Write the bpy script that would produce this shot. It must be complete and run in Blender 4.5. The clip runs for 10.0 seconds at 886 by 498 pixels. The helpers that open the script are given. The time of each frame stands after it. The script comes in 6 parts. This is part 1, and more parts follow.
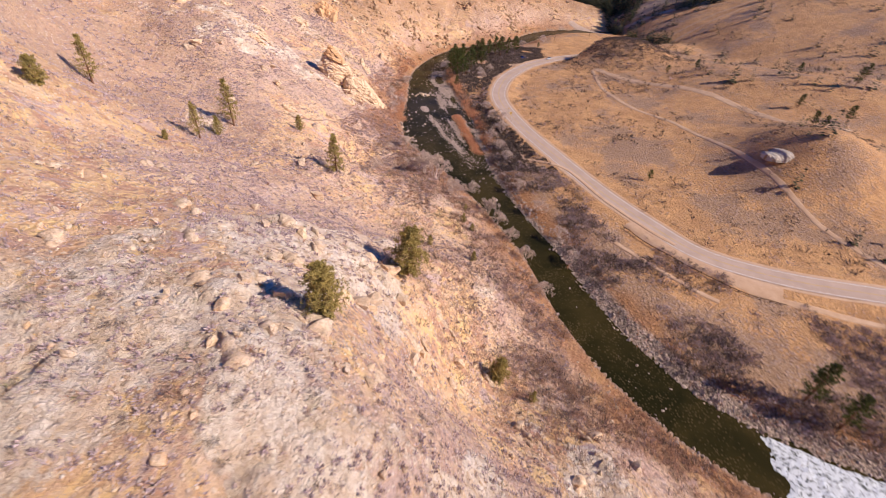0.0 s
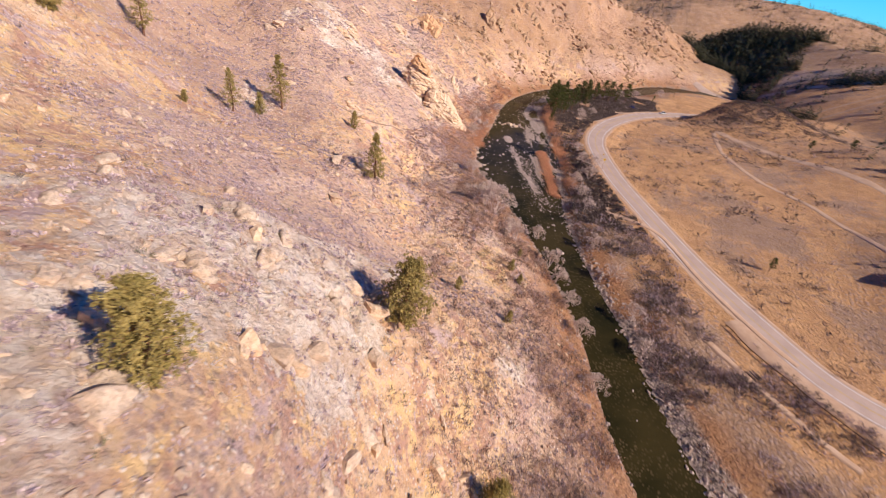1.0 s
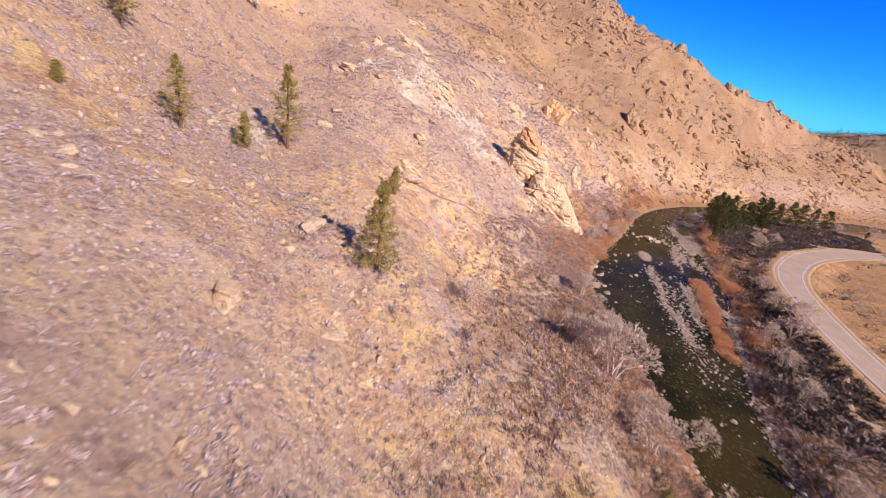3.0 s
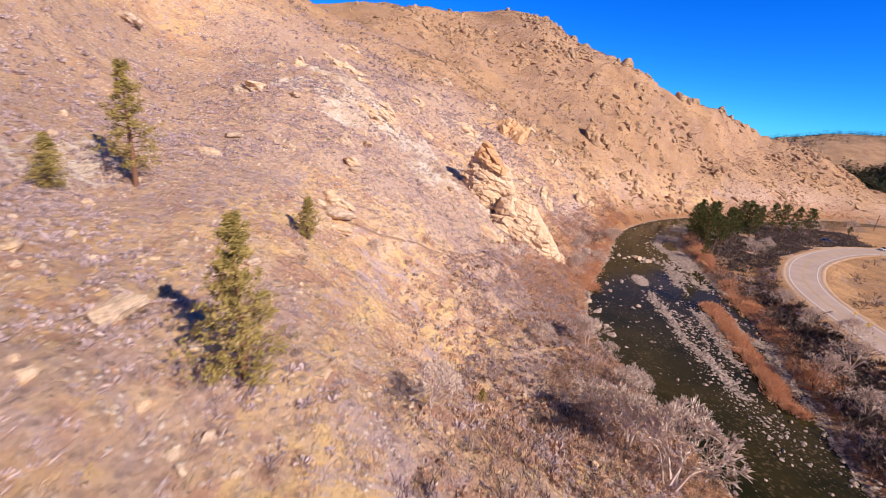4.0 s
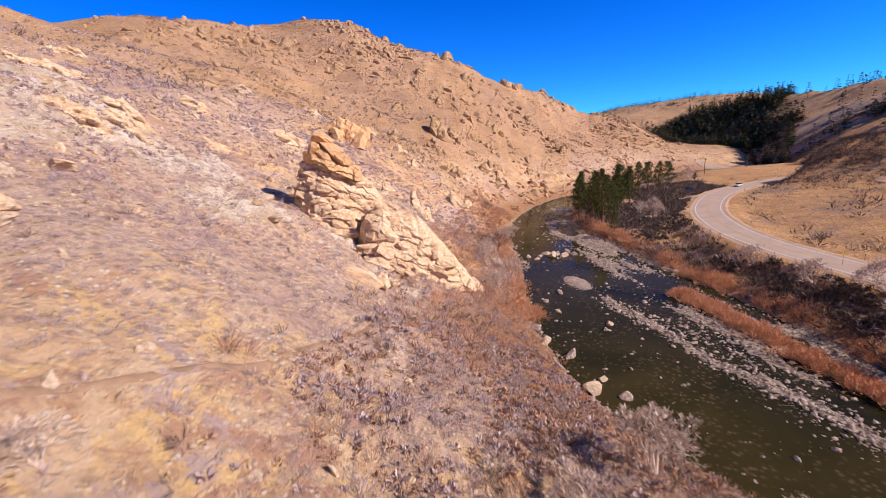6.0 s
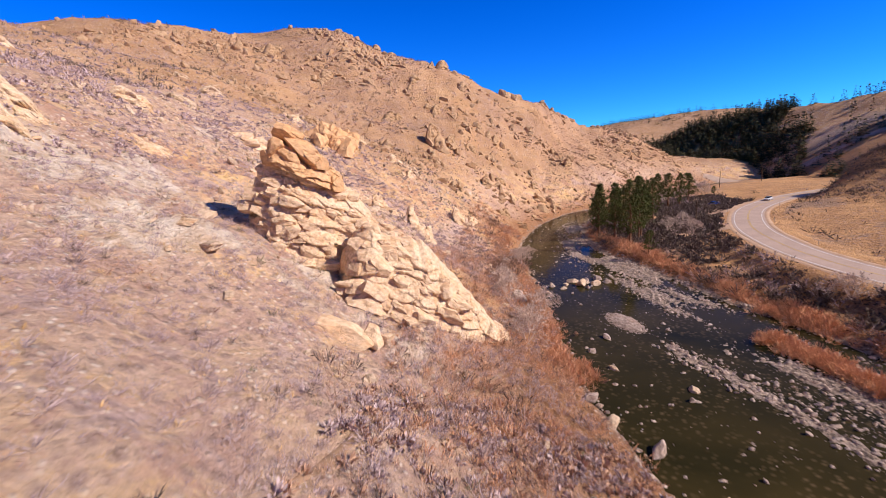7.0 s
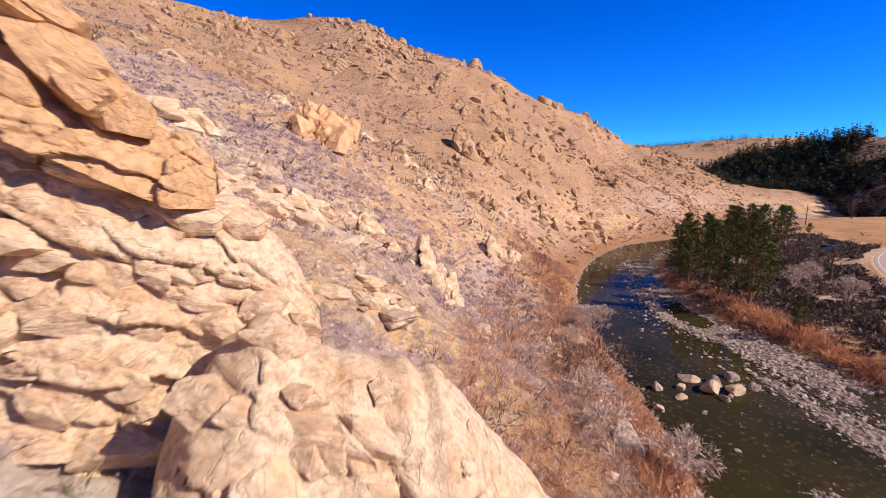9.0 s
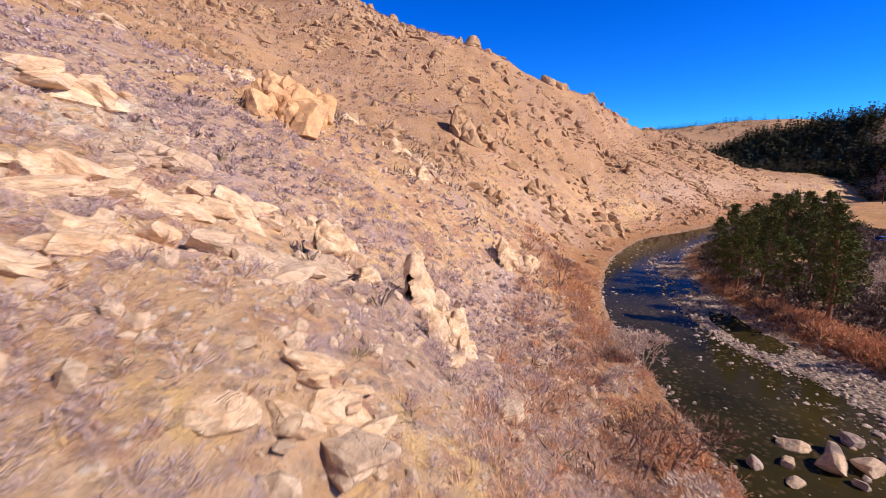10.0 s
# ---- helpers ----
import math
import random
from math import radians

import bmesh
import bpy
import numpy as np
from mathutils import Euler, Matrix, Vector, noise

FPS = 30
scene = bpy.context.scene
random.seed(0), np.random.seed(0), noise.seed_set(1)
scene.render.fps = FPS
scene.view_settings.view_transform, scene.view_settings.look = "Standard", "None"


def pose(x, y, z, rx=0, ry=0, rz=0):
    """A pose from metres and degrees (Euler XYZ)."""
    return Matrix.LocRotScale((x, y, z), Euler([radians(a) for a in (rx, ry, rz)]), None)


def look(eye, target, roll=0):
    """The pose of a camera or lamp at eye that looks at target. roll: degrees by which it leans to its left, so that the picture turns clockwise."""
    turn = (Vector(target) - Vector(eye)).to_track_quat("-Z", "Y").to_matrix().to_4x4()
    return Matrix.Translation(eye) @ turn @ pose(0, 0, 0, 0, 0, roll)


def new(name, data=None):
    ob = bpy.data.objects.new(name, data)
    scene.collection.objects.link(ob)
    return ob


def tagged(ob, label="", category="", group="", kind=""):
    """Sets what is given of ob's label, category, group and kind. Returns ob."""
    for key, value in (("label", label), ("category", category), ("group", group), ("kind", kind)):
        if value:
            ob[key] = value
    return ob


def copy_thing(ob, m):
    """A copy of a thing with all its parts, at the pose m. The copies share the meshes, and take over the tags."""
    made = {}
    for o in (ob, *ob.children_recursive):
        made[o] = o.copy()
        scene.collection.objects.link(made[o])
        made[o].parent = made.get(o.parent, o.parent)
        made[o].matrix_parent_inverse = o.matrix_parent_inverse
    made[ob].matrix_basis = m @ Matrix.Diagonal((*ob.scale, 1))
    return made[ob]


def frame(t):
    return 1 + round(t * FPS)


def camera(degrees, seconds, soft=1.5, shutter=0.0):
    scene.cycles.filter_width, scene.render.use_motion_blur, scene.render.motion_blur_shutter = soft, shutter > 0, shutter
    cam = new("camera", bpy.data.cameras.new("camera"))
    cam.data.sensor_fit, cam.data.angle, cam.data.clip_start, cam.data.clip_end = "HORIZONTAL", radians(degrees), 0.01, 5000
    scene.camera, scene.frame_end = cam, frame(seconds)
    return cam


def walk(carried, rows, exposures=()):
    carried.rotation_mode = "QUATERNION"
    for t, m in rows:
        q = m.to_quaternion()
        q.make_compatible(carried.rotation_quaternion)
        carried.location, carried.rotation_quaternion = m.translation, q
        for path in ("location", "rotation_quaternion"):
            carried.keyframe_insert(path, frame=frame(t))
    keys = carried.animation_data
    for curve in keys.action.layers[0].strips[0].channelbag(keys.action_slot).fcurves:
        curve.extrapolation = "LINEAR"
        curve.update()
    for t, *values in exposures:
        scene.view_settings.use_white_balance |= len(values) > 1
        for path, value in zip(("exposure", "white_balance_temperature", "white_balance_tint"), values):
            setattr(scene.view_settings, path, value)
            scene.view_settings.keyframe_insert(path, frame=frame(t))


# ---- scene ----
cam = camera(89.7, 10.0, soft=0.75, shutter=0.28)
# seconds, eye in metres, yaw to the left of +y, pitch, roll
ROWS = [
    (0, -0.00, 0.00, 89.22, 2.74, -37.26, 5.49),
    (0.5, 4.14, 12.28, 81.58, 8.57, -35.66, 8.43),
    (1, 6.82, 25.58, 74.48, 15.01, -33.88, 11.10),
    (1.5, 7.65, 39.49, 67.58, 21.66, -31.78, 13.37),
    (2, 6.00, 53.88, 60.87, 27.83, -29.25, 14.68),
    (2.2, 4.73, 59.61, 58.30, 29.98, -28.11, 14.85),
    (3.3, -8.11, 91.69, 45.50, 34.58, -21.07, 10.91),
    (3.5, -10.50, 96.45, 43.94, 33.95, -19.84, 9.85),
    (4, -16.53, 107.41, 40.64, 30.59, -17.29, 6.78),
    (4.5, -22.66, 117.90, 37.89, 25.18, -15.53, 3.47),
    (5, -28.29, 128.25, 35.10, 19.65, -14.42, 0.39),
    (5.5, -33.55, 138.46, 32.69, 14.93, -14.02, -1.98),
    (5.7, -35.48, 142.43, 31.81, 13.45, -13.77, -2.73),
    (6.8, -43.77, 164.98, 28.69, 10.61, -11.88, -3.83),
    (7, -44.94, 169.03, 28.23, 10.75, -11.30, -3.64),
    (7.5, -47.49, 179.08, 27.39, 11.40, -10.01, -2.59),
    (8, -49.87, 188.77, 26.92, 12.07, -9.31, -1.33),
    (8.5, -52.00, 198.30, 26.73, 12.64, -9.09, -0.46),
    (9, -54.10, 207.43, 26.43, 12.85, -9.47, -0.12),
    (9.5, -56.25, 216.18, 26.37, 12.83, -10.26, -0.39),
    (10, -58.27, 224.60, 26.36, 12.58, -10.92, -1.04),
]
walk(cam, [(t, pose(x, y, z, 90 + pitch, 0, yaw) @ pose(0, 0, 0, 0, 0, roll)) for t, x, y, z, yaw, pitch, roll in ROWS], [(0, 0.30), (2, 0.26), (4.5, 0.28), (5.5, 0.24), (7, 0.25), (8.5, 0.28), (10, 0.26)])

# ---------------------------------------------------------------- daylight
SUN_HIGH, SUN_ROUND = 36.0, 99.0     # degrees above the horizon, and clockwise from +y
world = bpy.data.worlds.new("sky")
scene.world = world
world.use_nodes = True
wn, wl = world.node_tree.nodes, world.node_tree.links
wn.clear()
sky = wn.new("ShaderNodeTexSky")
sky.sky_type, sky.sun_disc = "NISHITA", False
sky.sun_elevation, sky.sun_rotation = radians(SUN_HIGH), radians(SUN_ROUND)
sky.altitude, sky.air_density, sky.dust_density, sky.ozone_density = 1800, 1.0, 0.2, 3.0
deep = wn.new("ShaderNodeHueSaturation")
deep.inputs["Saturation"].default_value = 1.45
deep.inputs["Hue"].default_value = 0.503
film_blue = wn.new("ShaderNodeMix")
film_blue.data_type, film_blue.blend_type = "RGBA", "MULTIPLY"
film_blue.inputs["Factor"].default_value = 1.0
overhead = wn.new("ShaderNodeSeparateXYZ")
deepen = wn.new("ShaderNodeMapRange")
deepen.interpolation_type = "SMOOTHSTEP"
deepen.inputs["From Min"].default_value, deepen.inputs["From Max"].default_value = 0.24, 0.85
zenith = wn.new("ShaderNodeMix")
zenith.data_type = "RGBA"
zenith.inputs[6].default_value = (0.22, 0.98, 1.95, 1)
zenith.inputs[7].default_value = (0.36, 0.48, 0.60, 1)
wl.new(wn.new("ShaderNodeTexCoord").outputs["Generated"], overhead.inputs[0])
wl.new(overhead.outputs[2], deepen.inputs["Value"])
wl.new(deepen.outputs[0], zenith.inputs["Factor"])
wl.new(zenith.outputs[2], film_blue.inputs[7])
back = wn.new("ShaderNodeBackground")
back.inputs["Strength"].default_value = 0.088
wout = wn.new("ShaderNodeOutputWorld")
wl.new(sky.outputs[0], deep.inputs["Color"])
wl.new(deep.outputs[0], film_blue.inputs[6])
wl.new(film_blue.outputs[2], back.inputs["Color"])
wl.new(back.outputs[0], wout.inputs["Surface"])
sun_data = bpy.data.lights.new("sun", "SUN")
sun_data.energy, sun_data.angle, sun_data.color = 5.1, radians(0.53), (1.0, 0.875, 0.745)
sun = new("sun", sun_data)
sun_way = Vector((math.sin(radians(SUN_ROUND)) * math.cos(radians(SUN_HIGH)), math.cos(radians(SUN_ROUND)) * math.cos(radians(SUN_HIGH)), math.sin(radians(SUN_HIGH))))
sun.matrix_world = look(sun_way * 900, (0, 0, 0))

# ---------------------------------------------------------------- the lie of the land
RIVER = [(190, 30, 9), (140, 40, 9), (96, 48, 8), (68, 58, 8), (52, 71, 7.5), (40, 88, 7.5), (33, 104, 7), (27, 121, 6.5), (18, 139, 6.5),
         (3, 168, 9), (-7, 188, 14), (-15, 207, 19), (-21, 232, 19), (-28, 265, 14.5), (-36, 300, 11), (-34, 335, 9),
         (-28, 358, 8), (-17, 380, 8), (2, 400, 8), (26, 430, 8), (52, 478, 8), (90, 510, 8),
         (150, 520, 8), (260, 520, 8), (480, 530, 8)]
ROAD = [(330, 95), (230, 107), (170, 113), (130, 115), (102, 117.5), (80, 125), (66, 141), (52, 162), (38, 189), (25, 216), (15.5, 243), (11.5, 262),
        (12, 281), (17, 305), (30, 335), (46, 357), (66, 377), (100, 400), (150, 430), (240, 460), (420, 500)]


def spline(points, step):
    """A Catmull-Rom line through the points, with a vertex about every step metres."""
    p = np.array([points[0], *points, points[-1]], float)
    out = []
    for a, b, c, d in zip(p, p[1:], p[2:], p[3:]):
        n = max(2, int(np.hypot(*(c - b)[:2]) / step))
        t = np.linspace(0, 1, n, endpoint=False)[:, None]
        out.append(0.5 * (2 * b + (c - a) * t + (2 * a - 5 * b + 4 * c - d) * t**2 + (3 * b - a - 3 * c + d) * t**3))
    return np.concatenate([*out, p[-1:]])


def to_line(x, y, line):
    """For many places: the signed distance to a line (left of it positive) and the place along it, as an index."""
    x, y = np.asarray(x, float).ravel(), np.asarray(y, float).ravel()
    best, side, where = np.full(x.shape, 1e9), np.ones(x.shape), np.zeros(x.shape)
    for n, (a, b) in enumerate(zip(line[:-1, :2], line[1:, :2])):
        ab = b - a
        t = np.clip(((x - a[0]) * ab[0] + (y - a[1]) * ab[1]) / (ab @ ab), 0, 1)
        dx, dy = x - a[0] - t * ab[0], y - a[1] - t * ab[1]
        d = np.hypot(dx, dy)
        near = d < best
        best = np.where(near, d, best)
        side = np.where(near, np.sign(ab[0] * dy - ab[1] * dx), side)
        where = np.where(near, n + t, where)
    return best * np.where(side == 0, 1, side), where


def lattice(ix, iy, seed):
    v = np.sin(ix * 127.1 + iy * 311.7 + seed * 74.7) * 43758.5453
    return v - np.floor(v)


def value_noise(x, y, seed=0):
    ix, iy = np.floor(x), np.floor(y)
    u, v = x - ix, y - iy
    u, v = u * u * (3 - 2 * u), v * v * (3 - 2 * v)
    a, b = lattice(ix, iy, seed), lattice(ix + 1, iy, seed)
    c, d = lattice(ix, iy + 1, seed), lattice(ix + 1, iy + 1, seed)
    return (a * (1 - u) + b * u) * (1 - v) + (c * (1 - u) + d * u) * v - 0.5


def fbm(x, y, size, octaves=4, seed=0):
    out, amp = 0.0, 1.0
    for o in range(octaves):
        out = out + amp * value_noise(x / size + 17.3 * o, y / size - 9.1 * o, seed + o)
        size, amp = size / 2.03, amp * 0.52
    return out


def cell_noise(a, b, seed):
    """Blocky cells over a plane: the distance to the nearest and the second nearest centre, a number for the cell, and the way from its centre."""
    ia, ib = np.floor(a), np.floor(b)
    f1, f2, who, oa, ob = np.full(a.shape, 9.0), np.full(a.shape, 9.0), np.zeros(a.shape), np.zeros(a.shape), np.zeros(a.shape)
    for da in (-1, 0, 1):
        for db in (-1, 0, 1):
            ca, cb = ia + da, ib + db
            pa, pb = a - ca - lattice(ca, cb, seed), b - cb - lattice(ca, cb, seed + 31)
            d = (pa**4 + pb**4) ** 0.25
            near = d < f1
            f2 = np.where(near, f1, np.minimum(f2, d))
            who = np.where(near, lattice(ca, cb, seed + 57), who)
            oa, ob = np.where(near, pa, oa), np.where(near, pb, ob)
            f1 = np.where(near, d, f1)
    return f1, f2, who, oa, ob


def shoal(x, y):
    """Where the river runs shallow over gravel: streaks in its right half, and its rims."""
    x, y = np.ravel(x), np.ravel(y)
    d, at = to_line(x, y, RIVER_LINE)
    half = np.interp(at, np.arange(len(RIVER_LINE)), RIVER_LINE[:, 2])
    lat = -d / half
    wide = np.clip((y - 172) / 22, 0, 1) * np.clip((365 - y) / 30, 0, 1)
    out = wide * np.clip(0.52 + 2.2 * fbm(at * 0.5, d / 3.4, 1.3, 3, 61), 0, 1) * np.clip((lat + 0.10) / 0.3, 0, 1)
    bar, _ = to_line(x, y, BAR_LINE)
    out = np.maximum(out, np.clip(1.5 - np.abs(bar + 1.2 * fbm(x, y, 5, 2, 62)) / 1.9, 0, 1))
    rim = np.clip(1 - np.abs(np.abs(d) - half) / 1.8, 0, 1)
    return np.where(np.abs(d) < half + 2, np.maximum(out, 0.6 * rim), 0)


def bedrock(x, y, edge, hill):
    """Where bare ledges show through the soil of the hill."""
    m = np.clip(3.4 * fbm(x, y, 22, 4, 16) - 0.85 - 0.8 * np.exp(-((x + 60) ** 2 + (y - 178) ** 2) / 500) + 1.5 * np.exp(-((x + 18) ** 2 + (y - 50) ** 2) / 1500) + 1.6 * np.exp(-((x + 84) ** 2 + (y - 247) ** 2) / 240), 0, 1)
    return np.where(hill, m * np.clip((edge - 8) / 10, 0, 1), 0)


RIVER_LINE, ROAD_LINE = spline(RIVER, 6), spline(ROAD, 5)
BAR_LINE = spline([(-25, 233), (-21, 224), (-15, 210), (-6, 196)], 4)


def river_edge(x, y):
    """How far a place lies from the water's edge (in the water: minus), and whether it is on the hill's side."""
    d, at = to_line(x, y, RIVER_LINE)
    half = np.interp(at, np.arange(len(RIVER_LINE)), RIVER_LINE[:, 2])
    wobble = 1.3 * fbm(np.ravel(x), np.ravel(y), 14, 3, 5)
    return np.abs(d) - half + wobble, d > 0


HILL_D = [-8, 0, 2, 5, 10, 20, 40, 60, 100, 140, 230, 300, 420, 700, 1200, 3000]
HILL_Z = [-0.5, -0.1, 0.7, 1.8, 4.2, 10, 21, 32, 53, 74, 128, 156, 170, 180, 190, 230]
# hollows and swells of the hillside: x, y, radius, height
SWELLS = [(-15, 30, 24, 14.9), (5, 50, 18, -11.9), (-35, 55, 24, 5.3), (-85, 88, 32, -11.0), (-42, 98, 22, -5.0), (-45, 132, 20, -5.4), (-75, 120, 22, -10.2), (-102, 145, 26, -14.2), (-128, 168, 28, -9.6), (-150, 182, 34, -4.6), (-62, 162, 16, -4.2), (-76, 205, 18, -1.1), (-112, 210, 28, 9.7), (-70, 242, 15, 4.2), (-112, 285, 28, 3.4), (-88, 305, 22, 2.2), (-80, 372, 25, 7.6), (-48, 496, 50, 9.0), (-190, 545, 70, -4.7), (-268, 512, 70, -12.8), (32, 629, 70, -3.8), (-160, 330, 40, 0.5), (-22, 108, 18, -8.8), (-40, 158, 15, -10.1), (15, 70, 16, -5.9), (-78, 212, 11, 3.6), (-64, 275, 13, -3.2)]
SPURS = [(-112, 119, 16, -9.0), (-77, 376, 26, 1.3), (-138, 436, 26, 1.1), (-180, 343, 26, -2.5), (-231, 341, 26, -4.4), (-115, 240, 26, 2.1), (-60, 392, 26, -2.6), (-20, 482, 26, -2.2), (-60, 471, 26, -3.7), (-106, 204, 26, -1.1), (-117, 185, 26, 5.0), (-148, 199, 26, 1.3), (-110, 238, 26, 2.2), (-149, 318, 26, 3.5), (-133, 421, 26, 1.8), (-67, 437, 26, -5.3), (-88, 457, 26, -5.3), (-99, 162, 26, 4.6), (-167, 178, 26, -8.0), (-97, 212, 26, -1.6), (-84, 366, 26, 1.0), (-77, 323, 26, 5.3), (-100, 293, 26, 1.7), (-64, 289, 26, 1.8), (-53, 489, 26, -0.8)]
# the skylines, as seen from a place over the river: bearing from +y in degrees, distance and height
HUB = (-50.0, 190.0)
RIDGE_WAY = [-90, -70, -56, -50, -44, -38, -32, -27, -22, -17, -12, -7, -2, 3, 8, 13, 18, 23, 28]
RIDGE_FAR = [330, 300, 285, 272, 270, 308, 347, 341, 324, 300, 290, 288, 292, 318, 388, 444, 512, 560, 590]
RIDGE_Z = [104, 102, 102, 107, 109, 117, 127, 130, 124, 103, 93, 84, 70, 65, 53, 42, 16, 2, 2]
WOODED_WAY = [13, 16, 20, 25, 30, 35, 40, 50, 70]
WOODED_FAR = [620, 620, 600, 560, 500, 465, 440, 410, 400]
WOODED_Z = [2, 28, 48, 56, 57, 58, 58, 60, 62]
DISTANT_WAY = [-10, 4, 8, 10, 12, 16, 20, 22, 26, 32, 60]
DISTANT_Z = [40, 50, 66, 75, 79, 81, 86, 87, 76, 56, 30]
FLAT_D = [-8, 0, 1.5, 4, 9, 20, 60]
FLAT_Z = [-0.5, -0.1, 0.5, 1.3, 2.3, 3.6, 4.0]
RISE_D = [0, 6, 14, 40, 80, 130, 200, 300, 500, 900, 3000]
RISE_Z = [4.8, 4.9, 5.2, 7.5, 12, 18, 24, 28, 34, 42, 60]
# knolls and cuts beyond the road
KNOLLS = [(140, 180, 20, 8), (104, 362, 30, 15), (84, 372, 16, 5), (150, 300, 36, 8), (150, 188, 32, 12), (200, 262, 40, 13), (250, 360, 60, 20), (240, 180, 50, 18), (150, 400, 30, 9), (330, 270, 60, 22)]


def ground_z(x, y, rough=True):
    """The height of the ground at many places."""
    shape = np.shape(x)
    x, y = np.asarray(x, float).ravel(), np.asarray(y, float).ravel()
    edge, hill = river_edge(x, y)
    z_hill = np.interp(edge, HILL_D, HILL_Z)
    for a, b, r, h in SWELLS + SPURS:
        z_hill = z_hill + h * np.exp(-((x - a) ** 2 + (y - b) ** 2) / (r * r)) * np.clip(edge / 12, 0, 1)
    # the slope steepens to the ridge and falls away behind it
    way, far = np.degrees(np.arctan2(x - HUB[0], y - HUB[1])), np.hypot(x - HUB[0], y - HUB[1])
    at, top = np.interp(way, RIDGE_WAY, RIDGE_FAR), np.interp(way, RIDGE_WAY, RIDGE_Z)
    brow = np.clip((far / at - 0.58) / 0.32, 0, 1) * np.clip((way + 85) / 15, 0, 1) * np.clip((120 - way) / 20, 0, 1)
    brow = brow * brow * (3 - 2 * brow)
    line = np.where(far < at, top - 0.45 * (at - far), np.maximum(top - 0.40 * (far - at), np.minimum(top, 8.0)))
    line = np.where((far < at) & (way > 4), np.minimum(np.maximum(line, np.interp(edge, HILL_D, HILL_Z)), np.maximum(line, top)), line)
    line = line - 3.0 * np.clip(1 - np.abs(far - at) / 14, 0, 1) ** 2 * 0.4
    z_hill = z_hill * (1 - brow) + line * brow
    road, _ = to_line(x, y, ROAD_LINE)
    # the road runs up the valley with the river on its left
    beyond = np.clip(-road, 0, None)
    z_flat = np.interp(edge, FLAT_D, FLAT_Z)
    z_rise = np.interp(beyond, RISE_D, RISE_Z)
    for a, b, r, h in KNOLLS:
        z_rise = z_rise + h * np.exp(-((x - a) ** 2 + (y - b) ** 2) / (r * r)) * np.clip((beyond - 8) / 8, 0, 1)
    bed = np.clip((np.abs(road) - 5.5) / 7, 0, 1)
    bed = bed * bed * (3 - 2 * bed)
    z_right = np.where(road > 0, z_flat * bed + 4.8 * (1 - bed), z_rise)
    z = np.where(hill, z_hill, z_right)
    # a wooded hill across the valley, and mountains behind it
    at, top = np.interp(way, WOODED_WAY, WOODED_FAR), np.interp(way, WOODED_WAY, WOODED_Z)
    rise = np.clip((far - at + 150) / 150, 0, 1)
    across = np.clip((way - 12) / 3, 0, 1) * np.clip((110 - way) / 20, 0, 1)
    wooded = (top * rise * (1.35 - 0.35 * rise) - 0.12 * np.clip(far - at, 0, None) + 9 * fbm(x, y, 85, 3, 9) * rise * (1 - 0.85 * np.exp(-((far - at) / 40) ** 2))) * across
    z = np.where(far > at - 150, np.maximum(z, wooded), z)
    top = np.interp(way, DISTANT_WAY, DISTANT_Z)
    distant = top * np.clip((far - 660) / 240, 0, 1) ** 0.8 + np.clip(far - 900, 0, None) * -0.01 + 14 * fbm(x, y, 120, 4, 8) * np.clip((far - 660) / 120, 0, 1) * (1 - 0.8 * np.exp(-((far - 900) / 60) ** 2))
    z = np.where((far > 660) & (np.abs(way) < 110), np.maximum(z, distant), z)
    wet = edge < 0
    z[wet] += 0.95 * np.clip(shoal(x[wet], y[wet]) - 0.35, 0, 0.6)
    if rough:
        calm = np.where(hill, np.clip(edge / 10, 0, 1), 0.35 * bed * np.clip(edge / 10, 0, 1))
        slope = np.clip(edge / 120, 0, 1) * (1 - brow)
        z = z + calm * (2.6 * fbm(x, y, 26, 3, 1) + 0.9 * fbm(x, y, 7, 3, 2) * np.where(hill, 1, 0.5) + 14 * slope * fbm(x, y, 110, 3, 3))
        craggy = np.where(hill, np.clip(0.35 + 1.6 * fbm(x, y, 45, 2, 12), 0, 1), 0.1) * np.clip((edge - 6) / 14, 0, 1)
        z = z + craggy * (2.0 * (0.2 - np.abs(fbm(x, y, 9, 4, 13))) + 1.1 * (0.2 - np.abs(fbm(x + 5, y, 4.2, 2, 14))))
        bx, by = 0.77 * x - 0.64 * y + 2.5 * fbm(x, y, 9, 3, 17), 0.64 * x + 0.77 * y + 2.0 * fbm(x, y, 8, 3, 18)
        for la, lb, amp, s in ((9.0, 5.5, 1.5, 19), (4.2, 2.8, 0.8, 20)):
            f1, f2, who, oa, ob = cell_noise(bx / la, by / lb, s)
            z = z + bedrock(x, y, edge, hill) * amp * (0.9 * (who - 0.5) + 0.6 * (lattice(who * 91, who, 5) - 0.5) * oa + 0.5 * (lattice(who * 57, who, 6) - 0.5) * ob)
        z = z + 0.25 * fbm(x, y, 3, 2, 4) * np.clip(edge / 2, 0, 1) * np.clip((np.abs(road) - 5) / 3, 0, 1)
    return z.reshape(shape)

